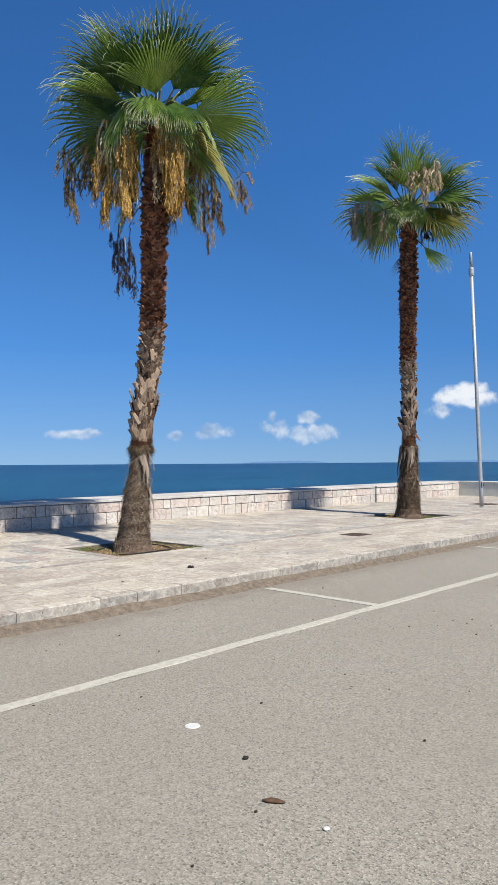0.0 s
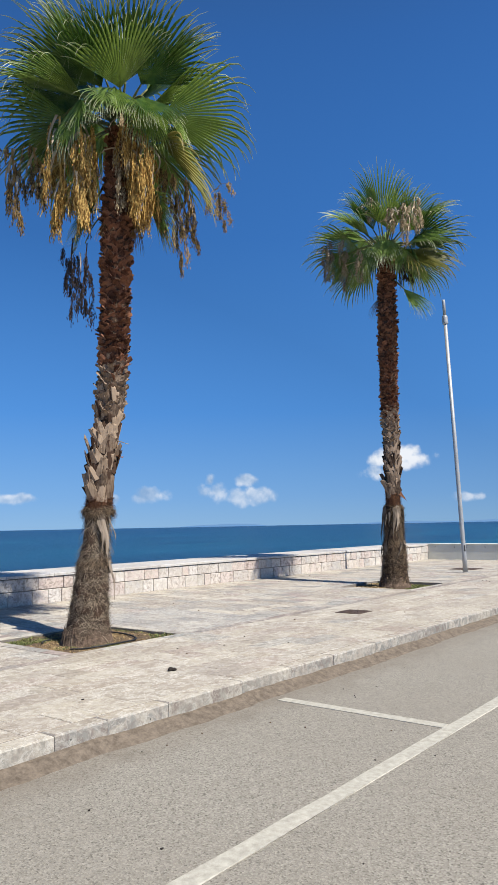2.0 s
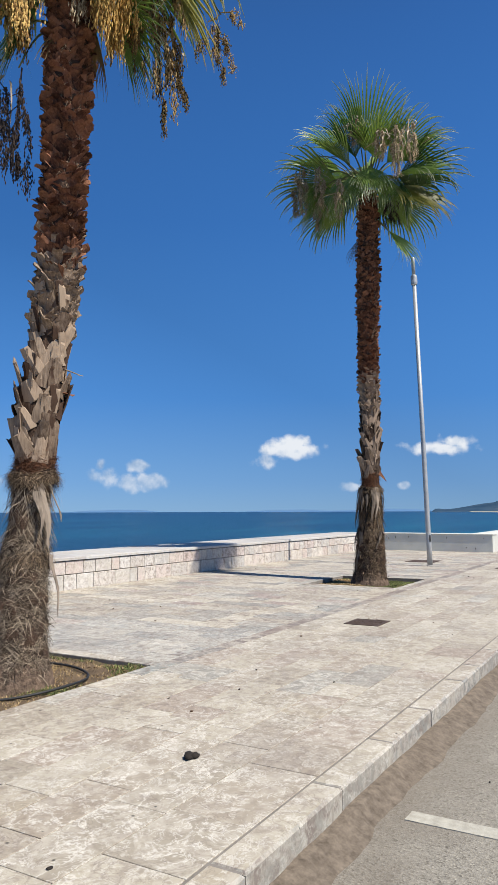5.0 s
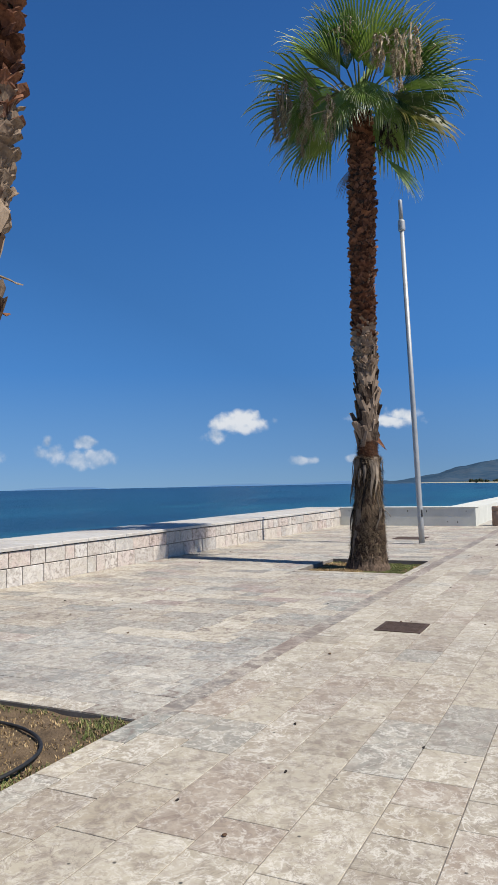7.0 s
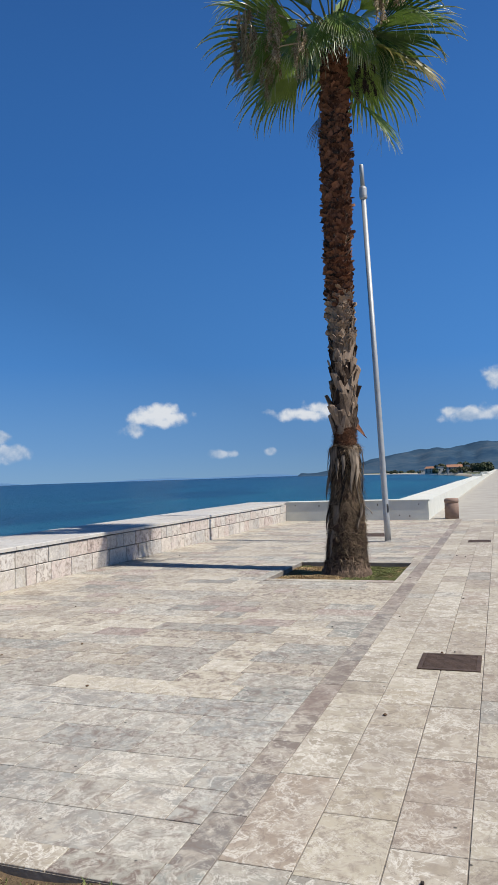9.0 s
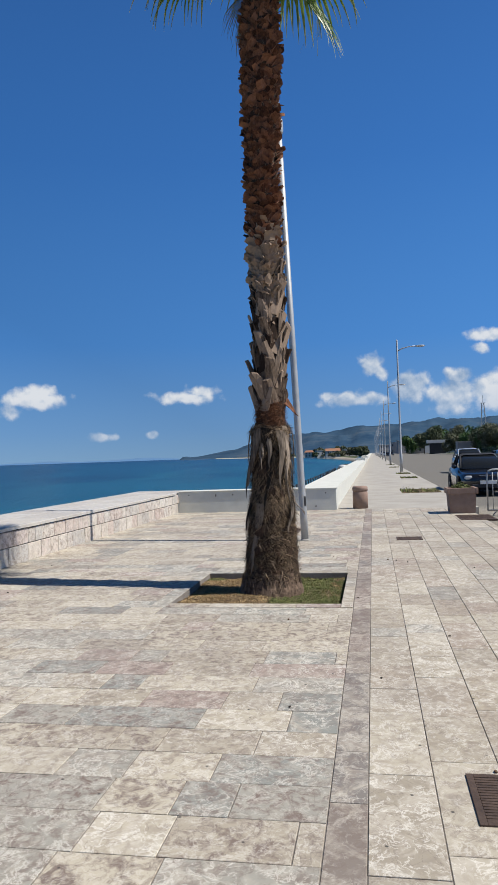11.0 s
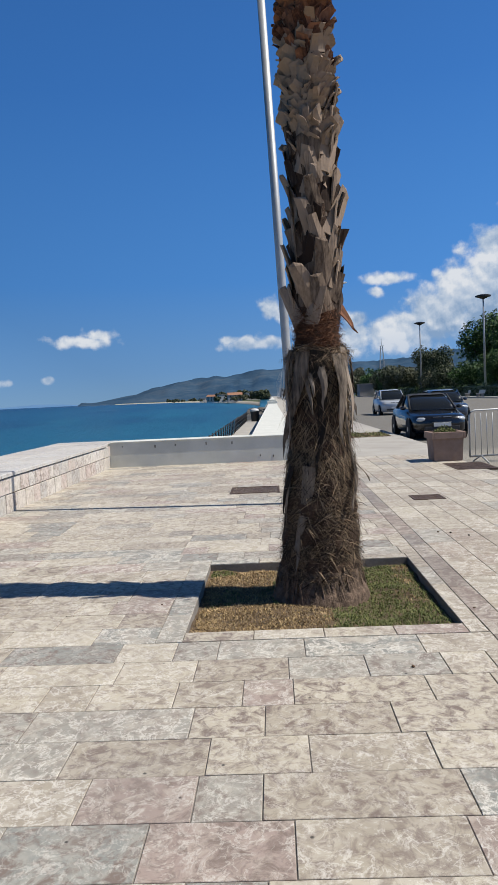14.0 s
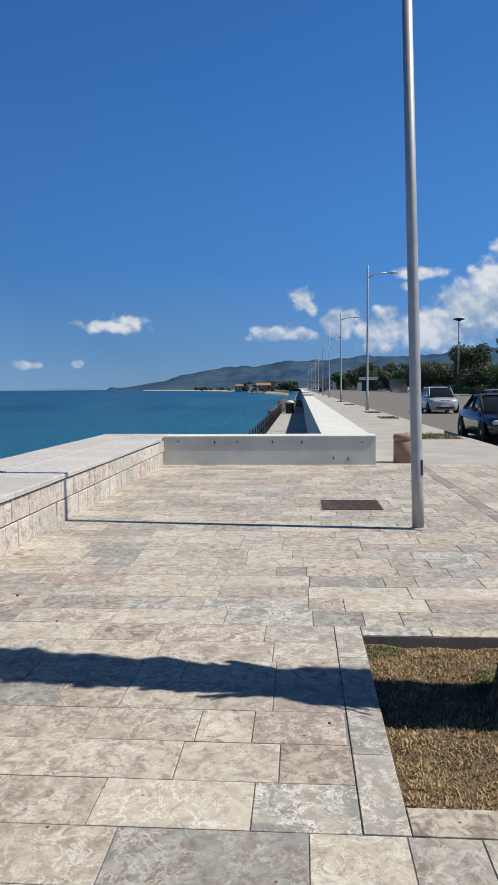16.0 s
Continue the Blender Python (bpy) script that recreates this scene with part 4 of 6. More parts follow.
palm_a = fan_palm((6.66, 10.23, P - 0.06), [(0, 0, 0), (0.8, 0.06, -0.01), (2.0, 0.20, -0.02), (3.3, 0.37, -0.03), (5.0, 0.42, -0.03), (6.6, 0.49, -0.03)],
                  [(-0.2, 0.35), (0.06, 0.30), (0.14, 0.27), (0.3, 0.235), (0.8, 0.19), (1.15, 0.15), (1.4, 0.14), (1.62, 0.15), (1.9, 0.145), (2.4, 0.145), (3.0, 0.145), (3.8, 0.155), (5.6, 0.175), (6.9, 0.135)],
                  (1.16, 1.62, 2.95, 6.74), palm_a_leaves, palm_a_fruit, 11, "tall fan palm in a soil pit, golden fruit strands hanging", 4, 0.04, STRAPS, 0.13, -60, -40.6, fibre_tan)
palm_b = fan_palm((15.3, 10.55, P - 0.06), [(0, 0, 0), (0.8, 0, -0.03), (2.4, 0, -0.06), (4.5, 0.02, -0.05), (7.3, 0.05, -0.09)],
                  [(-0.2, 0.39), (0.06, 0.335), (0.14, 0.295), (0.3, 0.27), (0.85, 0.235), (1.0, 0.205), (1.5, 0.20), (1.66, 0.19), (1.8, 0.155), (2.1, 0.14), (3.3, 0.14), (4.2, 0.155), (5.6, 0.18), (7.4, 0.14)],
                  (1.0, 1.74, 3.30, 7.42), palm_b_leaves, palm_b_fruit, 23, "tall fan palm in a grassy pit beside the sea wall", 26, 0.12, GREY_STRAPS, 0.24, 150, -66, fibre)
# curled leaf bases that stand off the trunks
HOOK = strap_mesh("curled_leaf_base", 0.25, 0.10, 0.07, 77, boot_red, False, 0.008, 0.85)
SPIKE = strap_mesh("curled_leaf_base", 0.20, 0.045, 0.02, 78, boot_dead, False, 0.006, 0.8)
part("curled_leaf_base", HOOK, palm_b, Matrix.Translation((-0.02, -0.17, 2.10)) @ Matrix.Rotation(radians(-90), 4, "Z") @ Matrix.Rotation(radians(132), 4, "Y") @ Matrix.Rotation(radians(50), 4, "Z"))
part("curled_leaf_base", SPIKE, palm_b, Matrix.Translation((-0.02, -0.15, 2.62)) @ Matrix.Rotation(radians(-85), 4, "Z") @ Matrix.Rotation(radians(25), 4, "Y"))
part("curled_leaf_base", SPIKE, palm_a, Matrix.Translation((0.28, -0.11, 2.52)) @ Matrix.Rotation(radians(-45), 4, "Z") @ Matrix.Rotation(radians(95), 4, "Y"))
part("curled_leaf_base", HOOK, palm_a, Matrix.Translation((0.25, -0.10, 2.30)) @ Matrix.Rotation(radians(-45), 4, "Z") @ Matrix.Rotation(radians(60), 4, "Y") @ Matrix.Diagonal((1, 1, .55, 1)))
part("hanging_leaf_base", DEAD[1], palm_a, Matrix.Translation((0.03, -0.19, 1.50)) @ Matrix.Rotation(radians(-95), 4, "Z") @ Matrix.Rotation(radians(184), 4, "X") @ Matrix.Diagonal((1, 1, .7, 1)), "pale hanging leaf base")

# ---- tree pits: soil, grass, hose ----
def pit_soil(box, seed, label):
    x0, x1, y0, y1 = box
    n, verts, faces = 26, [], []
    for i in range(n + 1):
        for j in range(n + 1):
            x, y = x0 + (x1 - x0) * i / n, y0 + (y1 - y0) * j / n
            verts.append((x, y, P - (0.03 if seed == 1 else 0.06) + 0.035 * noise.fractal(Vector((x * 2.5, y * 2.5, seed)), 1, 2, 4)))
    for i in range(n):
        for j in range(n):
            k = i * (n + 1) + j
            faces.append((k, k + n + 1, k + n + 2, k + 1))
    return tagged(new("soil", mesh_of("soil", verts, faces, soil, True)), label, "soil", kind="structure")


def grass_patch(name, box, count, height, seed, material, label, keep):
    r = random.Random(seed)
    x0, x1, y0, y1 = box
    verts, faces = [], []
    while len(faces) < count:
        x, y = r.uniform(x0 + .02, x1 - .02), r.uniform(y0 + .02, y1 - .02)
        if not keep(x, y, r):
            continue
        a, h, w = r.uniform(0, 6.28), height * r.uniform(0.4, 1.3), r.uniform(0.002, 0.0045)
        lean = h * r.uniform(0.2, 1.3)
        z = P - (0.03 if seed % 10 == 1 else 0.06) + 0.035 * noise.fractal(Vector((x * 2.5, y * 2.5, seed % 10)), 1, 2, 4) - 0.005
        c, s = math.cos(a), math.sin(a)
        o = len(verts)
        verts += [(x - s * w, y + c * w, z), (x + s * w, y - c * w, z), (x + c * lean * .4 + s * w * .7, y + s * lean * .4 - c * w * .7, z + h * .65), (x + c * lean * .4 - s * w * .7, y + s * lean * .4 + c * w * .7, z + h * .65), (x + c * lean, y + s * lean, z + h)]
        faces += [(o, o + 1, o + 2, o + 3), (o + 3, o + 2, o + 4)]
    return tagged(new(name, mesh_of(name, verts, faces, material)), label, "grass", kind="stuff")


pit_soil(PITS[0], 1, "dry brown soil in the palm's pit")
pit_soil(PITS[1], 2, "dry soil under patchy grass in the palm's pit")
blotch = lambda x, y, k: noise.fractal(Vector((x * 1.6, y * 1.6, k)), 1, 2, 3)
grass_patch("grass", PITS[1], 46000, 0.018, 12, grass_green, "short green grass round the palm's foot", lambda x, y, r: 1.6 * blotch(x, y, 5) + 0.45 * (y < 10.5) - 0.30 * (y > 10.9) > r.uniform(-0.12, 0.35))
grass_patch("dry_grass", PITS[1], 40000, 0.017, 22, grass_dry, "straw-coloured dry grass in the pit", lambda x, y, r: 1.6 * blotch(x, y, 5) + 0.45 * (y < 10.5) - 0.30 * (y > 10.9) < r.uniform(-0.30, 0.25))
grass_patch("grass", PITS[0], 9000, 0.026, 31, grass_green, "sparse green weeds in dry soil", lambda x, y, r: blotch(x, y, 8) + 0.4 * ((x - 6.8) ** 2 + (y - 10.4) ** 2 > 0.6) > r.uniform(0.15, 0.7))
grass_patch("dry_grass", PITS[0], 20000, 0.018, 41, grass_dry, "dry straw on the soil", lambda x, y, r: blotch(x, y, 9) > r.uniform(-0.2, 0.5))

bm = bmesh.new()
tube(bm, [(6.75 + 0.58 * math.cos(a), 10.28 + 0.52 * math.sin(a), P - 0.008 + 0.012 * math.sin(3 * a)) for a in [radians(-150 + 6 * i) for i in range(51)]], 0.010, 8)
tagged(new("irrigation_hose", from_bm("irrigation_hose", bm, black_hose, True)), "black irrigation hose looped round the palm's foot", "hose")


# ---- grates and covers let into the paving ----
def floor_grate(x0, x1, y0, y1, bars, label, along="x"):
    g = empty("floor_grate", label, "grate", Matrix.Translation(((x0 + x1) / 2, (y0 + y1) / 2, P + 0.004)))
    hx, hy = (x1 - x0) / 2, (y1 - y0) / 2
    bm = bmesh.new()
    for a, c, d, e in ((-hx, hx, -hy, -hy + .03), (-hx, hx, hy - .03, hy), (-hx, -hx + .03, -hy + .03, hy - .03), (hx - .03, hx, -hy + .03, hy - .03)):
        add_box(bm, a, c, d, e, -0.03, 0.003, 0.002)
    part("frame", from_bm("frame", bm, rust), g)
    bm = bmesh.new()
    add_box(bm, -hx + .03, hx - .03, -hy + .03, hy - .03, -0.034, -0.014)
    part("tray", from_bm("tray", bm, rust), g)
    bm = bmesh.new()
    span, cross = ((hy, hx) if along == "x" else (hx, hy))
    step = 2 * (span - .03) / bars
    add_box(bm, -(cross - .031), cross - .031, -0.37 * step, 0.37 * step, -0.02, 0.001, 0.002)
    bar = from_bm("bar", bm, rust)
    for i in range(bars):
        o = -(span - .03) + (i + .5) * step
        part("bar", bar, g, Matrix.Translation((0, o, 0)) if along == "x" else Matrix.Translation((o, 0, 0)) @ Matrix.Rotation(math.pi / 2, 4, "Z"))
    return g


floor_grate(10.47, 10.90, 8.68, 9.09, 16, "rust-brown cast iron grate let into the paving", "y")
floor_grate(19.22, 19.62, 8.70, 9.10, 8, "rust-brown square iron cover in the paving", "y")
floor_grate(20.50, 21.22, 10.79, 11.52, 44, "large rust-brown iron grate near the lamp pole", "x")
floor_grate(22.35, 23.45, 7.05, 7.75, 40, "large dark iron cover beside the planter", "x")


# ---- lamp pole without its lamp ----
pole = empty("lamp_pole", "pale grey steel pole that has lost its lamp", "pole", Matrix.Translation((19.36, 10.57, P)) @ Matrix.Rotation(radians(-1.7), 4, "X"))
bm = bmesh.new()
lathe(bm, [(0.060, -0.02), (0.059, 0.5), (0.054, 3.0), (0.047, 6.8)], 24)
part("shaft", from_bm("shaft", bm, galva, True), pole)
bm = bmesh.new()
lathe(bm, [(0.047, 6.72), (0.072, 6.74), (0.078, 6.78), (0.078, 6.92), (0.072, 6.96), (0.047, 6.98)], 20)
add_box(bm, 0.07, 0.12, -0.03, 0.03, 6.79, 6.90, 0.008)
part("collar", from_bm("collar", bm, galva, False), pole)
bm = bmesh.new()
lathe(bm, [(0.043, 6.9), (0.043, 7.40), (0.038, 7.42)], 20)
part("spigot", from_bm("spigot", bm, galva, True), pole)
bm = bmesh.new()
add_box(bm, -0.020, 0.020, -0.063, -0.053, 0.56, 0.72, 0.005)
part("access_hatch", from_bm("access_hatch", bm, dark_metal), pole, Matrix.Rotation(radians(-40), 4, "Z"), "small dark access hatch")
bm = bmesh.new()
lathe(bm, [(0.085, -0.01), (0.085, 0.010), (0.061, 0.022)], 20)
part("collar_foot", from_bm("collar_foot", bm, concrete), pole)


# ---- bollard ----
bollard = empty("bollard", "pinkish concrete bollard with a rounded cap", "bollard", Matrix.Translation((26.0, 9.78, P)))
bm = bmesh.new()
lathe(bm, [(0.188, -0.01), (0.188, 0.41), (0.180, 0.42)], 28)
part("body", from_bm("body", bm, terracotta, True), bollard)
bm = bmesh.new()
lathe(bm, [(0.177, 0.42), (0.177, 0.435), (0.193, 0.44), (0.193, 0.515), (0.175, 0.548), (0.115, 0.56)], 28)
part("cap", from_bm("cap", bm, terracotta, True), bollard)


# ---- planter ----
def planter(m):
    pl = empty("planter", "square pinkish concrete planter with a small shrub", "planter", m)
    bm = bmesh.new()
    v = []
    for z, h in ((0, 0.30), (0.48, 0.325)):
        v.append([bm.verts.new((sx * h, sy * h, z)) for sx, sy in ((-1, -1), (1, -1), (1, 1), (-1, 1))])
    for i in range(4):
        bm.faces.new((v[0][i], v[0][(i + 1) % 4], v[1][(i + 1) % 4], v[1][i]))
    bm.faces.new(v[0][::-1])
    bmesh.ops.bevel(bm, geom=list(bm.edges), offset=0.012, segments=2, affect="EDGES")
    part("body", from_bm("body", bm, terracotta), pl)
    bm = bmesh.new()
    for a, c, d, e in ((-.37, .37, -.37, -.30), (-.37, .37, .30, .37), (-.37, -.30, -.30, .30), (.30, .37, -.30, .30)):
        add_box(bm, a, c, d, e, 0.48, 0.625, 0.012)
    part("rim", from_bm("rim", bm, terracotta), pl)
    bm = bmesh.new()
    add_box(bm, -.31, .31, -.31, .31, 0.49, 0.57)
    part("earth", from_bm("earth", bm, soil), pl)
    r = random.Random(5)
    verts, faces = [], []
    for _ in range(420):
        a, d = r.uniform(0, 6.28), 0.24 * math.sqrt(r.random())
        q = Vector((d * math.cos(a), d * math.sin(a), 0.57 + r.uniform(0.0, 0.20) * (1 - d / .4)))
        n = Vector((r.gauss(0, 1), r.gauss(0, 1), r.gauss(.6, .6))).normalized()
        s = n.orthogonal().normalized()
        u = n.cross(s)
        o, k = len(verts), r.uniform(0.02, 0.04)
        verts += [tuple(q - s * k), tuple(q + u * k * .45), tuple(q + s * k), tuple(q - u * k * .45)]
        faces.append((o, o + 1, o + 2, o + 3))
    part("shrub", mesh_of("shrub", verts, faces, grass_green), pl, None, "low green shrub")
    return pl


planter(Matrix.Translation((24.15, 7.53, P)) @ Matrix.Diagonal((0.89, 0.89, 0.89, 1)))


# ---- crowd barriers on the road ----
def barrier(m):
    br = empty("crowd_barrier", "galvanised steel crowd barrier standing on the asphalt", "barrier", m, "crowd barriers")
    bm = bmesh.new()
    tube(bm, [(0, 0, .14), (0, 0, .98), (0.04, 0, 1.05), (0.12, 0, 1.08), (1.98, 0, 1.08), (2.06, 0, 1.05), (2.10, 0, .98), (2.10, 0, .14), (0.0, 0, .14)], 0.02, 8)
    part("hoop", from_bm("hoop", bm, galva, True), br)
    bm = bmesh.new()
    tube(bm, [(0, 0, .14), (0, 0, 1.02)], 0.008, 6)
    bar = from_bm("bar", bm, galva, True)
    for i in range(1, 16):
        part("bar", bar, br, Matrix.Translation((2.1 * i / 16, 0, 0)))
    bm = bmesh.new()
    tube(bm, [(0, -.30, 0.012), (0, 0, 0.15), (0, .30, 0.012)], 0.016, 6)
    foot = from_bm("foot", bm, galva, True)
    for x in (0.25, 1.85):
        part("foot", foot, br, Matrix.Translation((x, 0, 0)))
    return br


bar_one = barrier(Matrix.Translation((24.9, 6.85, 0)) @ Matrix.Rotation(radians(-76), 4, "Z"))
copy_thing(bar_one, Matrix.Translation((25.6, 4.45, 0)) @ Matrix.Rotation(radians(-96), 4, "Z"))


# ---- road paint and litter ----
def paint(name, x0, x1, y0, y1, label):
    n = max(2, int((x1 - x0) / 0.4))
    r = random.Random(int(x0 * 10 + y0))
    verts, faces = [], []
    for i in range(n + 1):
        x = x0 + (x1 - x0) * i / n
        for y, z in ((y0, 0.0), (y0 + r.uniform(-.006, .006), 0.005), (y1 + r.uniform(-.006, .006), 0.005), (y1, 0.0)):
            verts.append((x, y, z))
    for i in range(n):
        for k in range(3):
            a = i * 4 + k
            faces.append((a, a + 4, a + 5, a + 1))
    faces += [(0, 1, 2, 3), tuple(n * 4 + k for k in (3, 2, 1, 0))]
    return tagged(new(name, mesh_of(name, verts, faces, line_paint)), label, "road marking", kind="structure")


paint("road_marking", -12, 17.5, 5.40, 5.51, "worn white line along the parking bays")
paint("road_marking_bay", 6.15, 6.26, 5.515, 7.02, "worn white line dividing two parking bays")
paint("road_marking_bay_next", 0.75, 0.86, 5.515, 7.02, "worn white line dividing two parking bays")
paint("road_marking_bay_far", 11.6, 11.71, 5.515, 7.02, "worn white line dividing two parking bays")


def scrap(name, x, y, z, lx, ly, h, material, label, seed, turn=0.0):
    """A small crumpled or lumpy bit on the ground."""
    bm = bmesh.new()
    bmesh.ops.create_icosphere(bm, subdivisions=2, radius=0.5)
    for v in bm.verts:
        k = 1 + 0.35 * noise.noise(v.co * 3.1 + Vector((seed, 0, 0)))
        v.co = Vector((v.co.x * lx * k, v.co.y * ly * k, (v.co.z + 0.42) * h * k))
    ob = new(name, from_bm(name, bm, material, True))
    ob.matrix_basis = Matrix.Translation((x, y, z)) @ Matrix.Rotation(radians(turn), 4, "Z")
    return tagged(ob, label, "litter")


bm = bmesh.new()
lathe(bm, [(0.044, 0.0), (0.043, 0.003), (0.038, 0.005), (0.0, 0.005)], 22)
for v in bm.verts:
    k = 1 + 0.12 * noise.noise(Vector((v.co.x * 40, v.co.y * 40, 1)))
    v.co.x, v.co.y = v.co.x * k, v.co.y * k
disc = tagged(new("paint_spot", from_bm("paint_spot", bm, litter_white)), "small flat white disc lying on the asphalt", "litter")
disc.matrix_basis = Matrix.Translation((2.62, 4.38, 0.001))
scrap("bark_scrap", 2.25, 3.44, 0.0, 0.10, 0.035, 0.018, litter_brown, "dry brown scrap of bark on the asphalt", 2, -60)
leaf = tagged(new("dry_leaf", strap_mesh("dry_leaf", 0.10, 0.05, 0.03, 5, litter_brown, True, 0.002, 0.7, 0.2)), "dry curled brown leaf on the asphalt", "leaf")
leaf.matrix_basis = Matrix.Translation((3.79, 4.13, 0.004)) @ Matrix.Rotation(radians(-70), 4, "Z") @ Matrix.Rotation(radians(82), 4, "Y")
scrap("pebble", 2.50, 3.85, 0.0, 0.035, 0.03, 0.016, litter_dark, "dark pebble on the asphalt", 4)
scrap("pebble", 2.22, 3.13, 0.0, 0.03, 0.03, 0.012, litter_white, "pale pebble on the asphalt", 5)
scrap("dark_clod", 5.93, 8.10, P, 0.09, 0.055, 0.035, litter_dark, "dark brown clod lying on the marble paving", 6, 25)
scrap("dark_clod", 5.95, 8.075, P, 0.06, 0.045, 0.03, litter_dark, "dark brown clod lying on the marble paving", 7)
r = random.Random(78)
for i in range(60):
    scrap("grit", r.uniform(1.5, 9.0), r.uniform(2.6, 7.0), 0.0, r.uniform(.008, .022), r.uniform(.008, .016), r.uniform(.005, .011), r.choice((litter_dark, litter_brown, litter_dark)), "tiny dark crumb of grit on the asphalt", i)
r = random.Random(77)
for i in range(46):
    x, y = r.uniform(3.5, 17.5), r.uniform(7.6, 13.8)
    if any(h[0] - .1 < x < h[1] + .1 and h[2] - .1 < y < h[3] + .1 for h in PITS):
        continue
    scrap("crumb", x, y, P, r.uniform(.012, .03), r.uniform(.01, .022), r.uniform(.006, .014), r.choice((litter_dark, litter_brown, litter_dark)), "tiny dark crumb of dirt on the paving", i)

# ---- street lamps along the promenade ----
def street_lamp(m):
    la = empty("street_lamp", "tall grey street lamp with one curved arm", "street lamp", m, "street lamps along the promenade")
    bm = bmesh.new()
    lathe(bm, [(0.11, -0.02), (0.105, 1.2), (0.075, 1.25), (0.065, 5.0), (0.055, 9.1), (0.02, 9.15)], 14)
    part("pole", from_bm("pole", bm, galva, True), la)
    bm = bmesh.new()
    tube(bm, [(0, 0, 8.35), (0, -0.35, 8.52), (0, -0.8, 8.62), (0, -1.25, 8.64)], lambda s: 0.045 - 0.012 * s, 8)
    part("arm", from_bm("arm", bm, galva, True), la)
    bm = bmesh.new()
    bmesh.ops.create_uvsphere(bm, u_segments=14, v_segments=8, radius=1, matrix=Matrix.Translation((0, -1.55, 8.63)) @ Matrix.Diagonal((0.15, 0.36, 0.075, 1)))
    part("lamp_head", from_bm("lamp_head", bm, galva, True), la)
    return la


lamp = street_lamp(Matrix.Translation((58, 7.5, P - 0.01)))
for i, x in enumerate((86.5, 116, 145, 174, 203, 232, 261, 290, 330, 380)):
    copy_thing(lamp, Matrix.Translation((x, 7.55 + 0.008 * i * i, P - 0.01)))


def mast(m):
    ma = empty("lighting_mast", "tall grey mast with a round lamp crown", "street lamp", m, "tall lamp masts in the park")
    bm = bmesh.new()
    lathe(bm, [(0.19, 0), (0.10, 14.2), (0.05, 14.25)], 12)
    part("pole", from_bm("pole", bm, galva, True), ma)
    bm = bmesh.new()
    lathe(bm, [(0.15, 14.0), (0.7, 14.25), (1.1, 14.35), (1.1, 14.52), (0.6, 14.65), (0.1, 14.7)], 18)
    part("lamp_crown", from_bm("lamp_crown", bm, dark_metal), ma)
    return ma


m1 = mast(Matrix.Translation((114.7, -20, 0)))
copy_thing(m1, Matrix.Translation((158.8, -20, 0.6)))


# ---- trees and shrubs across the road ----
def foliage(name, dark, light):
    return plain(name, dark, light, 0.5, 0.6, 0, 0.0, 5.0, 0.3, vary=0.5, island=True)


leaf_pine = foliage("pine_foliage", (0.036, 0.052, 0.022), (0.095, 0.115, 0.050))
leaf_green = foliage("broad_foliage", (0.022, 0.055, 0.010), (0.075, 0.150, 0.030))
leaf_olive = foliage("olive_foliage", (0.050, 0.060, 0.028), (0.120, 0.125, 0.062))
leaf_hedge = foliage("hedge_foliage", (0.012, 0.030, 0.008), (0.045, 0.085, 0.020))
wood = plain("tree_bark", (0.05, 0.038, 0.028), (0.13, 0.10, 0.075), 3, 0.95, 0, 0.6, 20)


def crown_mesh(name, blobs, count, size, seed, material):
    """Leaf clumps scattered through the outer shell of several lumpy masses."""
    r = random.Random(seed)
    total = sum(b[3] * b[4] * b[5] for b in blobs)
    verts, faces = [], []
    for cx, cy, cz, rx, ry, rz in blobs:
        for _ in range(int(count * rx * ry * rz / total)):
            d = Vector((r.gauss(0, 1), r.gauss(0, 1), r.gauss(0, 1))).normalized()
            k = r.uniform(0.45, 1.0) ** 0.5 * (1 + 0.30 * noise.fractal(d * 2.3 + Vector((seed, cx, cy)), 1, 2, 3))
            q = Vector((cx + d.x * rx * k, cy + d.y * ry * k, cz + d.z * rz * k))
            n = (d + Vector((r.gauss(0, .6), r.gauss(0, .6), r.gauss(0, .6)))).normalized()
            s = n.orthogonal().normalized()
            s.rotate(Matrix.Rotation(r.uniform(0, 6.28), 3, n))
            u, w = n.cross(s), size * r.uniform(0.5, 1.4)
            o = len(verts)
            verts += [tuple(q - s * w), tuple(q - s * w * .2 + u * w * .5), tuple(q + s * w + n * w * .2), tuple(q + s * w * .1 - u * w * .5)]
            faces.append((o, o + 1, o + 2, o + 3))
    return mesh_of(name, verts, faces, material)


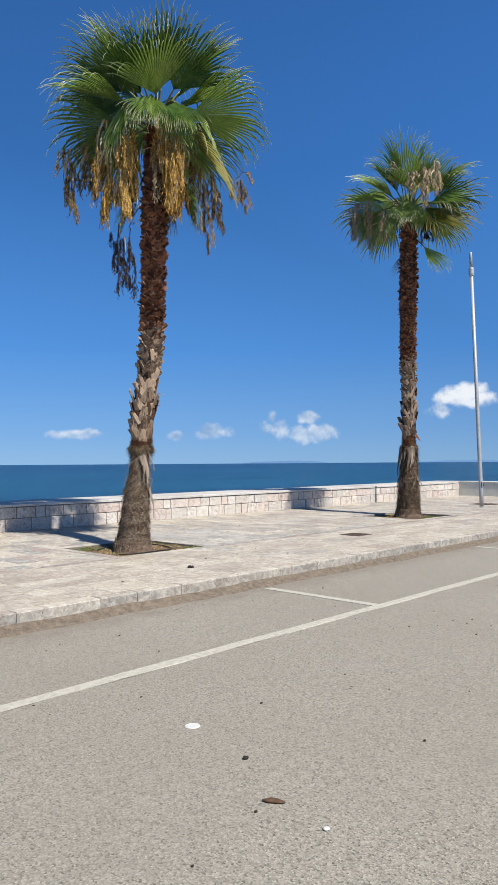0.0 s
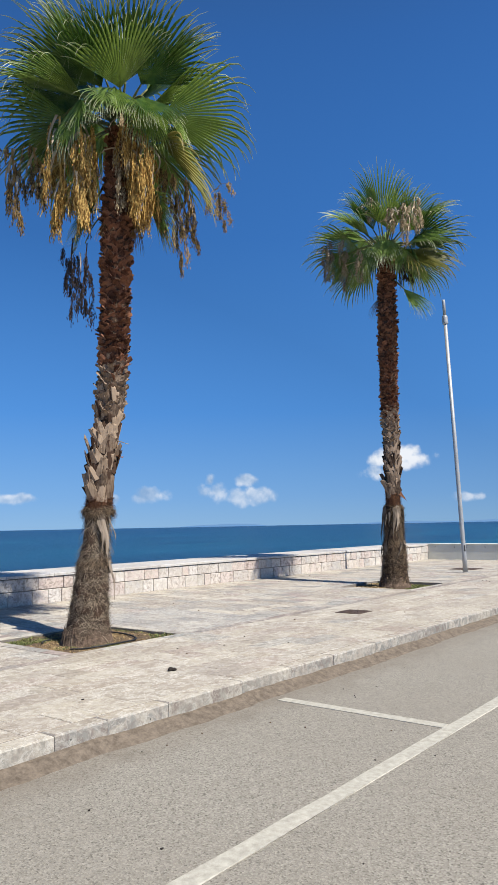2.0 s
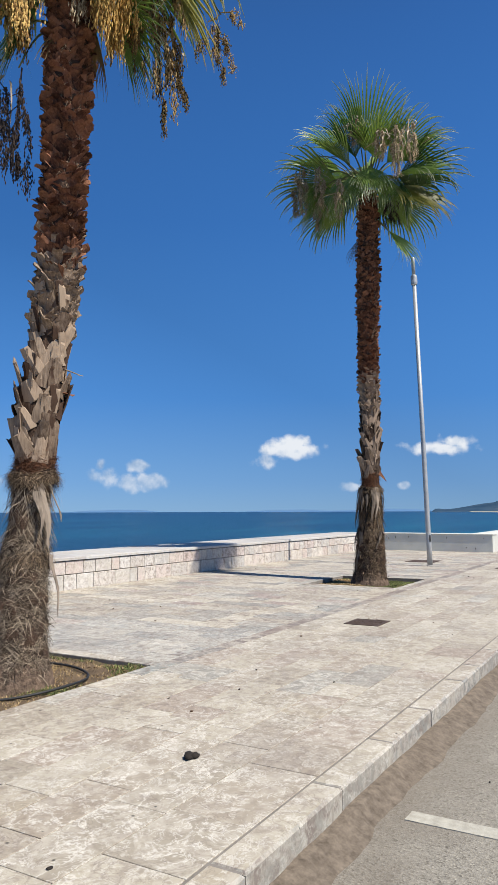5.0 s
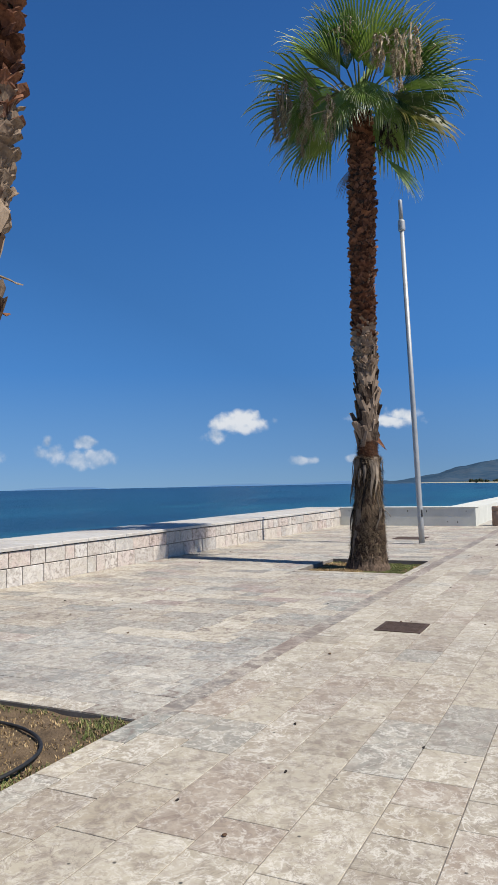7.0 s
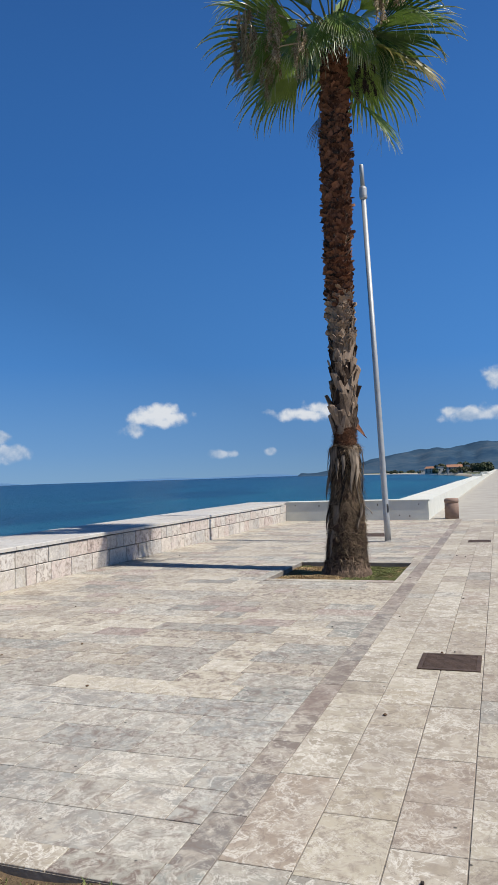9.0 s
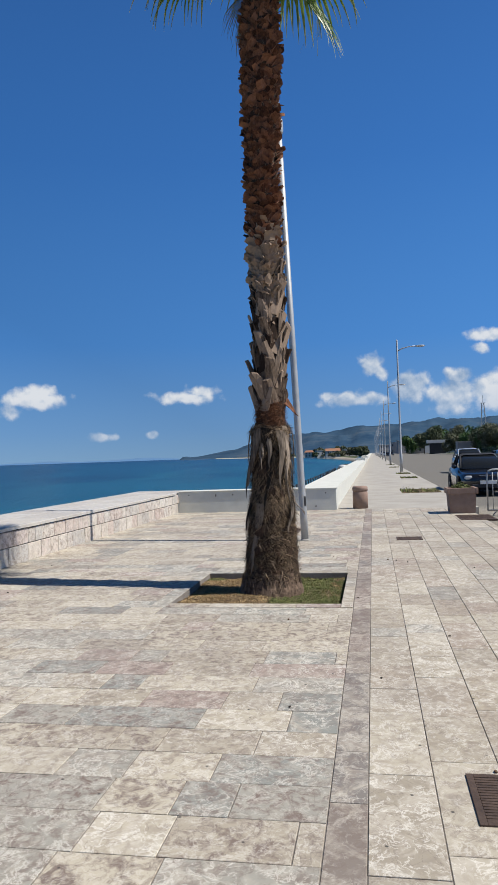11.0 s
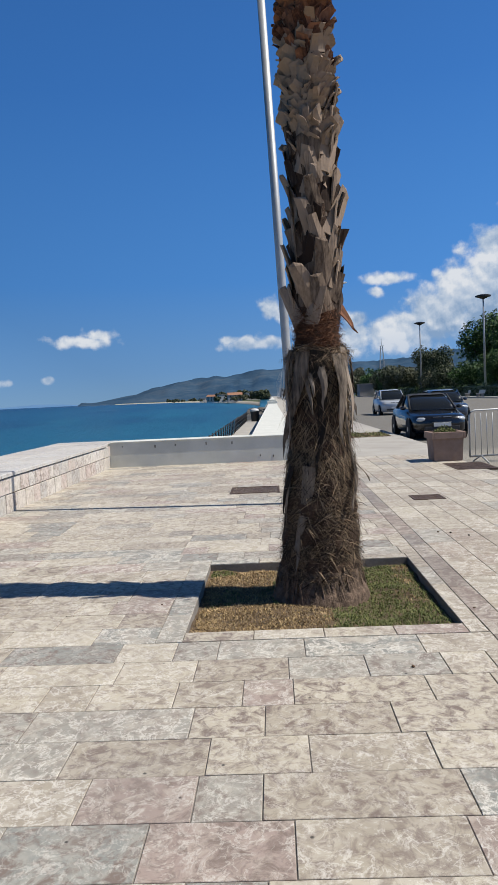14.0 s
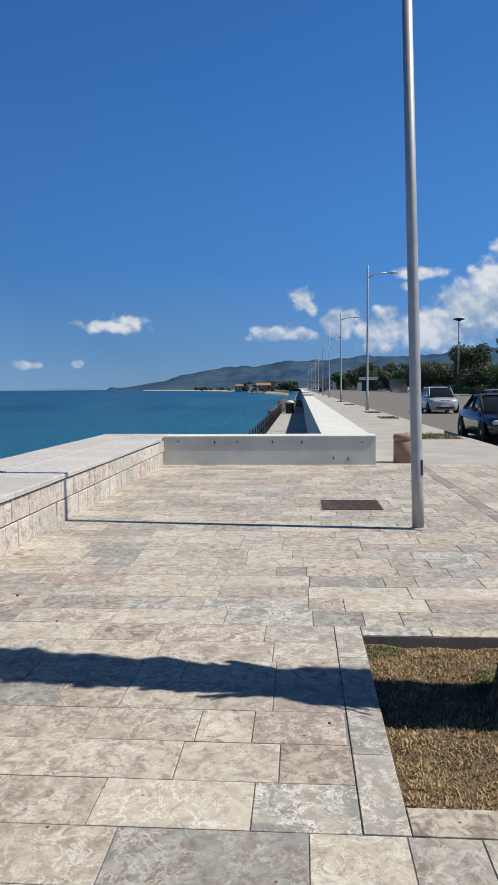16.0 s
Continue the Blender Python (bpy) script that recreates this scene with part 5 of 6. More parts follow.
def tree(m, label, height, spread, low, material, seed, count=3600, lumps=11, size=0.28, flatness=0.55, category="tree"):
    r = random.Random(seed)
    tr = empty("tree", label, category, m)
    bm = bmesh.new()
    fork = low + 0.15 * (height - low)
    tube(bm, [(0, 0, -0.1), (0.1, 0.05, fork * .5), (0.05, 0.1, fork)], lambda s: 0.028 * height * (1 - .4 * s), 9)
    blobs = []
    for i in range(lumps):
        a, d = 2 * math.pi * i / lumps + r.uniform(-.3, .3), spread * math.sqrt(r.random()) * 0.62
        z = low + (height - low) * r.uniform(0.25, 0.8)
        s = spread * r.uniform(0.28, 0.48)
        z = min(z, height - s * flatness * 1.3)
        blobs.append((d * math.cos(a), d * math.sin(a), z, s, s, s * flatness * 1.5))
        if i % 2 == 0:
            tube(bm, [(0.05, 0.1, fork), (d * math.cos(a) * .5, d * math.sin(a) * .5, (fork + z) / 2), (d * math.cos(a), d * math.sin(a), z)], lambda q: 0.012 * height * (1 - .7 * q), 6)
    part("trunk", from_bm("trunk", bm, wood, True), tr)
    part("crown", crown_mesh("crown", blobs, count, size, seed, material), tr)
    return tr


PINE, BROAD, OLIVE, DENSE = "bushy grey-green pine behind the hedge", "large bright green broadleaf tree", "rounded olive-green tree behind the hedge", "dense dark green tree behind the hedge"
for x, y, label, height, spread, low, leaf, seed, count, lumps, size, flatness in (
        (166, -24, PINE, 11, 5.2, 0.6, leaf_pine, 1, 11000, 17, 0.22, 0.75), (178, -27, PINE, 10, 4.8, 0.6, leaf_pine, 14, 9000, 16, 0.22, 0.75),
        (152, -32, BROAD, 16, 7.0, 2.0, leaf_green, 2, 12000, 19, 0.28, 0.8), (140, -34, BROAD, 15, 7.0, 2.0, leaf_green, 13, 11000, 19, 0.28, 0.8),
        (131, -22.5, "low umbrella-shaped green tree", 6.0, 4.2, 0.8, leaf_green, 3, 7000, 14, 0.18, 0.45), (119, -23.5, "low umbrella-shaped green tree", 7.0, 4.4, 0.8, leaf_green, 5, 7000, 14, 0.18, 0.55),
        (108, -25, DENSE, 9.5, 4.8, 0.4, leaf_green, 15, 8000, 15, 0.2, 0.7), (125, -27, DENSE, 8, 4.6, 0.4, leaf_pine, 31, 7000, 15, 0.2, 0.7), (146, -23.5, DENSE, 5.5, 4.4, 0.2, leaf_pine, 32, 7000, 14, 0.2, 0.6),
        (157, -23, DENSE, 5.0, 4.2, 0.2, leaf_olive, 33, 6000, 14, 0.2, 0.6), (187, -23.5, OLIVE, 6.5, 4.6, 0.2, leaf_olive, 34, 6000, 14, 0.24, 0.6), (203, -24, DENSE, 6.0, 4.6, 0.2, leaf_pine, 35, 6000, 14, 0.26, 0.6),
        (211, -23, OLIVE, 8.0, 5.0, 0.4, leaf_olive, 4, 7000, 14, 0.27, 0.7), (196, -22, OLIVE, 7.5, 4.6, 0.4, leaf_olive, 6, 7000, 14, 0.26, 0.6), (220, -24, DENSE, 6.5, 4.8, 0.2, leaf_green, 36, 6000, 14, 0.28, 0.6),
        (228, -24, "rounded dark green tree behind the road", 9.5, 5.2, 0.5, leaf_pine, 7, 7000, 14, 0.28, 0.7), (245, -25, "rounded dark green tree behind the road", 7.5, 5.2, 0.4, leaf_olive, 37, 6000, 14, 0.3, 0.6), (262, -24, "rounded dark green tree behind the road", 10, 5.5, 0.5, leaf_green, 8, 6000, 14, 0.32, 0.7),
        (282, -21, "rounded dark green tree behind the road", 8, 5.0, 0.5, leaf_olive, 17, 5000, 13, 0.34, 0.6), (300, -24, "tall olive-green tree behind the kiosk", 11, 5.0, 1.5, leaf_olive, 19, 5000, 13, 0.34, 0.8),
        (345, -19, "tall dark green tree beside the road", 14, 5.5, 2.0, leaf_pine, 9, 5000, 14, 0.4, 0.8), (362, -22, "tall dark green tree beside the road", 14, 6.0, 2.0, leaf_green, 10, 5000, 14, 0.4, 0.8),
        (385, -17, "tall dark green tree beside the road", 11, 5.5, 1.0, leaf_pine, 16, 4000, 13, 0.4, 0.7), (420, -12, "tall dark green tree beside the road", 10, 6.0, 0.5, leaf_green, 18, 4000, 13, 0.45, 0.7)):
    tree(pose(x, y, 0), label, height, spread, low, leaf, seed, count, lumps, size, flatness)


def hedge(x0, x1, y, height, depth, seed):
    he = empty("hedge", "dark green clipped hedge behind the pavement", "hedge", pose(x0, y, 0))
    bm = bmesh.new()
    add_box(bm, 0.3, x1 - x0 - .3, -depth / 2 + .3, depth / 2 - .3, -0.05, height - 0.35, 0.15)
    part("stems", from_bm("stems", bm, leaf_hedge), he)
    n = int((x1 - x0) / 1.3)
    blobs = [(0.6 + 1.3 * i, 0, height * .5, 0.95, depth * .6, height * .52) for i in range(n)]
    part("leaves", crown_mesh("leaves", blobs, 130 * n, 0.17, seed, leaf_hedge), he)
    return he


hedge(104, 128, -19.6, 2.0, 1.6, 3)
hedge(128.5, 160, -19.8, 1.8, 1.6, 4)
hedge(161, 205, -19.8, 2.2, 1.8, 5)
flat("pavement_park", "pale concrete pavement along the park side", 40, 330, -18.6, -16.4, 0.14, 0.4, far_pave)
grass_ground = plain("park_grass", (0.05, 0.07, 0.02), (0.12, 0.13, 0.05), 0.4, 0.95, 0, 0.2, 6)
flat("ground_park", "dry grassy park ground behind the pavement", 40, 420, -80, -18.6, 0.10, 0.4, grass_ground)


def bench(m):
    be = empty("bench", "pale park bench facing the road", "bench", m, "park benches")
    bm = bmesh.new()
    add_box(bm, -0.9, 0.9, -0.22, 0.22, 0.42, 0.48, 0.01)
    part("seat", from_bm("seat", bm, white_render), be)
    bm = bmesh.new()
    add_box(bm, -0.9, 0.9, -0.03, 0.03, 0.0, 0.48, 0.01)
    part("backrest", from_bm("backrest", bm, white_render), be, pose(0, -0.25, 0.46, 14))
    bm = bmesh.new()
    add_box(bm, -0.06, 0.06, -0.2, 0.2, 0, 0.43, 0.01)
    leg = from_bm("leg", bm, concrete)
    for x in (-0.7, 0.7):
        part("leg", leg, be, pose(x, 0, 0))
    return be


b1 = bench(pose(109, -17.6, 0.14, 0, 0, 8))
copy_thing(b1, pose(115.5, -17.6, 0.14, 0, 0, -6))
copy_thing(b1, pose(176, -17.6, 0.14, 0, 0, 0))


# ---- kiosk, cabin and houses ----
wall_pale = plain("pale_plaster", (0.50, 0.47, 0.42), (0.62, 0.59, 0.53), 0.6, 0.9, 0, 0.1, 8)
wall_grey = plain("grey_plaster", (0.30, 0.29, 0.28), (0.40, 0.39, 0.37), 0.6, 0.9, 0, 0.1, 8)
roof_tile = plain("clay_roof", (0.28, 0.13, 0.07), (0.42, 0.22, 0.13), 1.2, 0.9, 0, 0.3, 6)
pane, t, b = shader("dark_window", 0.12, 0, 0.6)
b.inputs["Base Color"].default_value = (0.03, 0.035, 0.04, 1)

kiosk = empty("kiosk", "beach kiosk with a flat white canopy", "kiosk", pose(318, -17.5, 0))
bm = bmesh.new()
add_box(bm, -3.2, 3.2, -4.2, 4.2, 4.6, 5.9, 0.05)
part("canopy", from_bm("canopy", bm, litter_white), kiosk)
bm = bmesh.new()
add_box(bm, -2.6, 2.6, -3.4, 3.2, 0, 4.6)
part("body", from_bm("body", bm, dark_metal), kiosk)
bm = bmesh.new()
add_box(bm, -3.4, -3.2, 3.4, 5.2, 0.4, 3.6)
part("side_panel", from_bm("side_panel", bm, litter_white), kiosk)
cabin = empty("cabin", "plain pale grey cabin beside the road", "cabin", pose(236, -18.6, 0))
bm = bmesh.new()
add_box(bm, -3, 3, -2.3, 2.3, 0, 3.9, 0.04)
part("body", from_bm("body", bm, wall_grey), cabin)
bm = bmesh.new()
add_box(bm, -3.2, 3.2, -2.5, 2.5, 3.9, 4.05, 0.02)
part("roof", from_bm("roof", bm, concrete), cabin)


def house(m, w, d, h, storeys, wall, pitched, label):
    ho = empty("house", label, "house", m)
    bm = bmesh.new()
    add_box(bm, -w / 2, w / 2, -d / 2, d / 2, -1, h)
    part("wall", from_bm("wall", bm, wall), ho)
    bm = bmesh.new()
    if pitched:
        v = [bm.verts.new(q) for q in ((-w / 2 - .4, -d / 2 - .4, h), (w / 2 + .4, -d / 2 - .4, h), (w / 2 + .4, d / 2 + .4, h), (-w / 2 - .4, d / 2 + .4, h), (0, -d / 2 - .4, h + w * .22), (0, d / 2 + .4, h + w * .22))]
        for q in ((0, 1, 4), (1, 2, 5, 4), (2, 3, 5), (3, 0, 4, 5), (3, 2, 1, 0)):
            bm.faces.new([v[i] for i in q])
    else:
        add_box(bm, -w / 2 - .3, w / 2 + .3, -d / 2 - .3, d / 2 + .3, h, h + .35)
    part("roof", from_bm("roof", bm, roof_tile if pitched else concrete), ho)
    bm = bmesh.new()
    add_box(bm, -0.05, 0.06, -0.55, 0.55, -0.75, 0.75)
    win = from_bm("window", bm, pane)
    n = max(2, int(d / 3.2))
    for s in range(storeys):
        for k in range(n):
            part("window", win, ho, pose(-w / 2, -d / 2 + d * (k + .5) / n, h * (s + .55) / storeys))
    return ho


rh = random.Random(31)
for i, (x, y, w, d, h, s) in enumerate(((400, -30, 14, 12, 10, 3), (430, -18, 12, 10, 8, 2), (470, -26, 14, 14, 12, 3), (520, -14, 12, 12, 9, 3), (560, -22, 16, 12, 11, 3), (620, -12, 14, 12, 9, 2), (300, -48, 16, 18, 10, 3), (690, -4, 14, 14, 8, 2))):
    house(pose(x, y, 0, 0, 0, rh.uniform(-8, 8)), w, d, h, s, (wall_pale, wall_grey)[i % 2], False, "flat-roofed plastered house at the end of the road" if i % 2 else "grey flat-roofed house among trees")

# lattice mast with a small wheel on top, far behind the trees
tower = empty("lattice_tower", "thin steel lattice tower behind the trees", "tower", pose(340, -40, 0))
bm = bmesh.new()
for sx, sy in ((-1, -1), (1, -1), (1, 1), (-1, 1)):
    tube(bm, [(sx * 1.7, sy * 1.7, 0), (sx * .45, sy * .45, 22)], 0.11, 5)
leg_me = from_bm("legs", bm, galva)
part("leg_frame", leg_me, tower)
bm = bmesh.new()
for k in range(9):
    z0, z1 = 22 * k / 9, 22 * (k + 1) / 9
    a, c = 1.7 - 1.25 * k / 9, 1.7 - 1.25 * (k + 1) / 9
    for q in range(4):
        p0 = Matrix.Rotation(math.pi / 2 * q, 3, "Z") @ Vector((-a, -a, z0))
        p1 = Matrix.Rotation(math.pi / 2 * q, 3, "Z") @ Vector((c, -c, z1))
        tube(bm, [p0, p1], 0.05, 4)
part("bracing", from_bm("bracing", bm, galva), tower)
bm = bmesh.new()
tube(bm, [(0, 0, 22), (0, 0, 25.5)], 0.09, 5)
add_box(bm, -0.9, 0.9, -0.9, 0.9, 21.9, 22.1)
part("antenna", from_bm("antenna", bm, galva), tower)

# ---- far shore: trees and houses under the hills ----
shore_tree = tree(pose(640, 38, -1), "dark green tree on the far shore", 9, 6, 0.5, leaf_pine, 51, 900, 8, 0.9, 0.6)
shore_tree_wide = tree(pose(690, 60, -1), "dark green tree on the far shore", 8, 9, 0.3, leaf_olive, 52, 900, 9, 1.1, 0.4)
rs = random.Random(62)
for i in range(64):
    a = radians(rs.uniform(0.2, 8.2))
    d = rs.uniform(520, 900) if a < radians(4) else rs.uniform(760, 1250)
    k = rs.uniform(0.6, 1.25) * d / 800 * (1.0 if a < radians(3) else 0.6 if a < radians(4.5) else 0.34)
    copy_thing(rs.choice((shore_tree, shore_tree_wide)), Matrix.Translation((12 + d * math.cos(a), 11 + d * math.sin(a) + 4, -1.0)) @ Matrix.Rotation(rs.uniform(0, 6), 4, "Z")).scale = (k, k, k)
for i, (az_h, d) in enumerate(((3.0, 560), (3.9, 640), (4.6, 720), (1.6, 610), (2.3, 700), (5.5, 900))):
    a = radians(az_h)
    house(pose(12 + d * math.cos(a), 11 + d * math.sin(a), -1, 0, 0, rs.uniform(-20, 20)), 9, rs.uniform(9, 15), rs.uniform(3.5, 6), 1 if i % 2 else 2, wall_pale, i % 2 == 0, "pale seaside house with a clay roof" if i % 2 == 0 else "low pale flat-roofed seaside house")

sand = plain("pale_sand", (0.42, 0.36, 0.27), (0.55, 0.48, 0.37), 0.05, 0.95, 0, 0.1, 2)
verts, faces = [], []
n = 80
for i in range(n + 1):
    s = i / n
    a = radians(1.0 + 11.5 * s)
    d0 = 300 + 1700 * s ** 1.1
    for d, z in ((d0, SEA - .2), (d0 * 1.015 + 4, SEA + .5), (d0 * 1.06 + 20, SEA + 1.6), (d0 * 1.6 + 500, SEA + 2.0), (2600, -0.5)):
        d = max(d, d0)
        verts.append((12 + d * math.cos(a), 11 + d * math.sin(a), z))
for i in range(n):
    for j in range(4):
        k = i * 5 + j
        faces.append((k, k + 1, k + 6, k + 5))
me = mesh_of("beach_far", verts, faces, sand, True)
me.materials.append(grass_ground)
me.polygons.foreach_set("material_index", [1 if q % 4 >= 2 else 0 for q in range(len(faces))])
tagged(new("beach_far", me), "curved pale sand beach below the hills", "beach", kind="structure")

# rocks and boats past the walkway
rock_mat = plain("shore_rock", (0.05, 0.045, 0.04), (0.20, 0.18, 0.155), 1.2, 0.95, 0, 0.5, 9)
for i in range(26):
    bm = bmesh.new()
    bmesh.ops.create_icosphere(bm, subdivisions=2, radius=rs.uniform(.5, 1.3))
    for v in bm.verts:
        v.co *= 1 + 0.4 * noise.noise(v.co * 1.4 + Vector((i, 0, 0)))
        v.co.z *= 0.65
    ob = new("rock", from_bm("rock", bm, rock_mat))
    ob.matrix_basis = pose(rs.uniform(98, 175), rs.uniform(11.9, 15.2), -1.35, 0, 0, rs.uniform(0, 360))
    tagged(ob, "rough grey boulder on the shore below the parapet", "rock", "shore boulders")

# ---- walkway railing, bins ----
railing = empty("railing", "dark iron railing along the lower walkway", "railing", pose(0, 13.9, -1.2))
bm = bmesh.new()
lathe(bm, [(0.045, -0.02), (0.045, 1.02), (0.02, 1.06)], 8)
post = from_bm("post", bm, dark_metal, True)
for i in range(30):
    part("post", post, railing, pose(38 + 1.95 * i, 0, 0))
for z in (0.35, 0.68, 0.98):
    bm = bmesh.new()
    tube(bm, [(38, 0, z), (94.6, 0, z)], 0.022, 6)
    part("rail", from_bm("rail", bm, dark_metal, True), railing)


def bin_(m, label):
    bn = empty("waste_bin", label, "bin", m)
    bm = bmesh.new()
    lathe(bm, [(0.42, 0), (0.5, 1.1), (0.52, 1.12)], 16)
    part("body", from_bm("body", bm, dark_metal, True), bn)
    bm = bmesh.new()
    lathe(bm, [(0.53, 1.12), (0.50, 1.28), (0.3, 1.42), (0.05, 1.46)], 16)
    part("lid", from_bm("lid", bm, litter_white, True), bn)
    return bn


bin_(pose(91, 12.9, -1.2), "dark bin with a white lid on the walkway")
flat("wall_cross", "low concrete cross wall on the walkway", 94, 94.5, 11.36, 13.9, -0.55, 1.5, concrete)
flat("wall_step_a", "raised white section of the parapet", 92, 96, 10.30, 11.45, 0.95, 0.27, white_render)
flat("wall_step_b", "raised white section of the parapet", 132, 160, 10.30, 11.45, 0.95, 0.27, white_render)

# planted cut-outs along the far pavement
for i, (x0, x1, y0, y1) in enumerate(((32.2, 34.6, 7.2, 8.5), (45.5, 47.5, 7.15, 8.0), (53.0, 55.0, 7.15, 8.0), (72.0, 74.0, 7.15, 8.0), (84.5, 86.3, 7.15, 8.0))):
    bm = bmesh.new()
    add_box(bm, x0, x1, y0, y1, P - 0.05, P - 0.002)
    tagged(new("planting_bed_%s" % "abcde"[i], from_bm("bed", bm, soil)), "bare earth bed cut into the pavement", "planting bed", kind="structure")
    rr = random.Random(90 + i)
    verts, faces = [], []
    for _ in range(420):
        x, y = rr.uniform(x0, x1), rr.uniform(y0, y1)
        h = rr.uniform(.02, .07) + (0.15 * rr.random() if i == 0 and y > 8.1 and x < 33.5 else 0)
        a, w = rr.uniform(0, 6.28), rr.uniform(.01, .02)
        o = len(verts)
        verts += [(x - w * math.sin(a), y + w * math.cos(a), P - .004), (x + w * math.sin(a), y - w * math.cos(a), P - .004), (x + h * .5 * math.cos(a), y + h * .5 * math.sin(a), P + h)]
        faces.append((o, o + 1, o + 2))
    tagged(new("weeds", mesh_of("weeds", verts, faces, grass_green)), "low weeds in the planting bed", "weeds", kind="stuff")

# ---- cars ----
glass_dark, t, b = shader("tinted_car_glass", 0.06, 0, 0.7)
b.inputs["Base Color"].default_value = (0.012, 0.014, 0.016, 1)
tyre_mat = plain("tyre_rubber", (0.012, 0.012, 0.012), (0.03, 0.03, 0.03), 20, 0.85)
alloy = plain("wheel_alloy", (0.35, 0.36, 0.37), (0.5, 0.5, 0.5), 20, 0.35, 0.7, 0.02)
chrome = plain("chrome", (0.6, 0.6, 0.6), (0.7, 0.7, 0.7), 20, 0.15, 1.0, 0.0)
lens_mat = plain("headlamp_lens", (0.55, 0.56, 0.57), (0.7, 0.71, 0.72), 30, 0.12, 0.2, 0.0, spec=0.7)
plate_mat = plain("white_plate", (0.7, 0.7, 0.68), (0.8, 0.8, 0.78), 30, 0.5)


def car_paint(name, c, rough=0.18):
    m, t, b = shader(name, rough, 0.08, 0.5)
    n = noise_tex(t, position(t), 2.0, 4)
    t.links.new(mixc(t, n, tuple(v * .85 for v in c), tuple(v * 1.15 for v in c)), b.inputs["Base Color"])
    b.inputs["Coat Weight"].default_value = 0.3
    b.inputs["Coat Roughness"].default_value = 0.06
    return m


def loft(name, sections, material, smooth=True):
    """Closed sections of equal count, one after another."""
    verts = [v for s in sections for v in s]
    n = len(sections[0])
    faces = [(i * n + k, i * n + (k + 1) % n, (i + 1) * n + (k + 1) % n, (i + 1) * n + k) for i in range(len(sections) - 1) for k in range(n)]
    faces += [tuple(range(n))[::-1], tuple((len(sections) - 1) * n + k for k in range(n))]
    return mesh_of(name, verts, faces, material, smooth)


def car(m, label, paint_mat, length, width, height, belt, nose, cabin_x, roof_mat=None, group=""):
    """Drives along -x: its nose is at x = 0."""
    ca = empty("car", label, "car", m, group)
    L, hw = length, width / 2
    prof = [(0.00, 0.62, .36, nose * .86), (0.03, 0.80, .22, nose * .97), (0.12, 0.95, .18, nose * 1.03), (0.26, 1.0, .17, nose * 1.10), (0.33, 1.0, .17, belt), (0.6, 1.0, .17, belt * 1.02), (0.86, 0.98, .18, belt * 1.02), (0.96, 0.90, .24, belt * .98), (1.0, 0.72, .38, belt * .86)]
    secs = []
    for s, w, z0, z1 in prof:
        x, y = L * s, hw * w
        zm = z0 + (z1 - z0) * .55
        secs.append([(x, -y * .86, z0), (x, -y * .98, z0 + .10), (x, -y, zm), (x, -y * .97, z1 - .07), (x, -y * .86, z1), (x, -y * .4, z1 + .025), (x, y * .4, z1 + .025), (x, y * .86, z1), (x, y * .97, z1 - .07), (x, y, zm), (x, y * .98, z0 + .10), (x, y * .86, z0)])
    part("body", loft("body", secs, paint_mat), ca)
    a, c, d, e = cabin_x
    secs = []
    for s, w, z in ((a, .80, belt), (a * .6 + c * .4, .78, belt + (height - belt) * .50), (c, .70, height - .05), (c * .6 + d * .4, .70, height), (d, .69, height - .03), (d * .5 + e * .5, .74, belt + (height - belt) * .55), (e, .80, belt)):
        x, y = L * s, hw * w
        wide_y = hw * .86
        zb = belt - .03
        secs.append([(x, -wide_y, zb), (x, -y, max(zb + .01, z - .05)), (x, -y * .8, max(zb + .02, z)), (x, y * .8, max(zb + .02, z)), (x, y, max(zb + .01, z - .05)), (x, wide_y, zb)])
    part("glazing", loft("glazing", secs, glass_dark), ca, None, "dark tinted glass")
    bm = bmesh.new()
    for y0, y1 in ((-1, 1),):
        pts = []
        for s, w, z in ((c - .012, .71, height - .045), (c * .6 + d * .4, .71, height + .008), (d + .012, .70, height - .022)):
            pts.append([bm.verts.new((L * s, hw * w * q, z + (0.012 if abs(q) < .9 else -.03))) for q in (-1, -.8, -.3, .3, .8, 1)])
        for p0, p1 in zip(pts, pts[1:]):
            for k in range(5):
                bm.faces.new((p0[k], p0[k + 1], p1[k + 1], p1[k]))
    part("roof", from_bm("roof", bm, roof_mat or paint_mat, True), ca)
    for sy in (-1, 1):
        for p0, p1 in (((L * a, sy * hw * .82, belt), (L * c, sy * hw * .71, height - .04)), ((L * e, sy * hw * .82, belt), (L * d, sy * hw * .70, height - .03)), ((L * (c * .45 + d * .55), sy * hw * .86, belt), (L * (c * .45 + d * .55), sy * hw * .715, height - .05))):
            bm = bmesh.new()
            tube(bm, [p0, p1], 0.035, 6)
            part("pillar", from_bm("pillar", bm, roof_mat or paint_mat, True), ca)
    bm = bmesh.new()
    lathe(bm, [(0.20, -.10), (0.30, -.105), (0.315, -.06), (0.315, .06), (0.30, .105), (0.20, .10)], 24, Matrix.Rotation(math.pi / 2, 4, "X"))
    tyre = from_bm("tyre", bm, tyre_mat, True)
    bm = bmesh.new()
    lathe(bm, [(0.05, -.112), (0.19, -.10), (0.205, -.10), (0.205, .10), (0.19, .10), (0.05, .112)], 20, Matrix.Rotation(math.pi / 2, 4, "X"))
    rim = from_bm("rim", bm, alloy)
    bm = bmesh.new()
    lathe(bm, [(0.36, -.01), (0.36, .01)], 24, Matrix.Rotation(math.pi / 2, 4, "X"))
    arch = from_bm("wheel_arch", bm, tyre_mat)
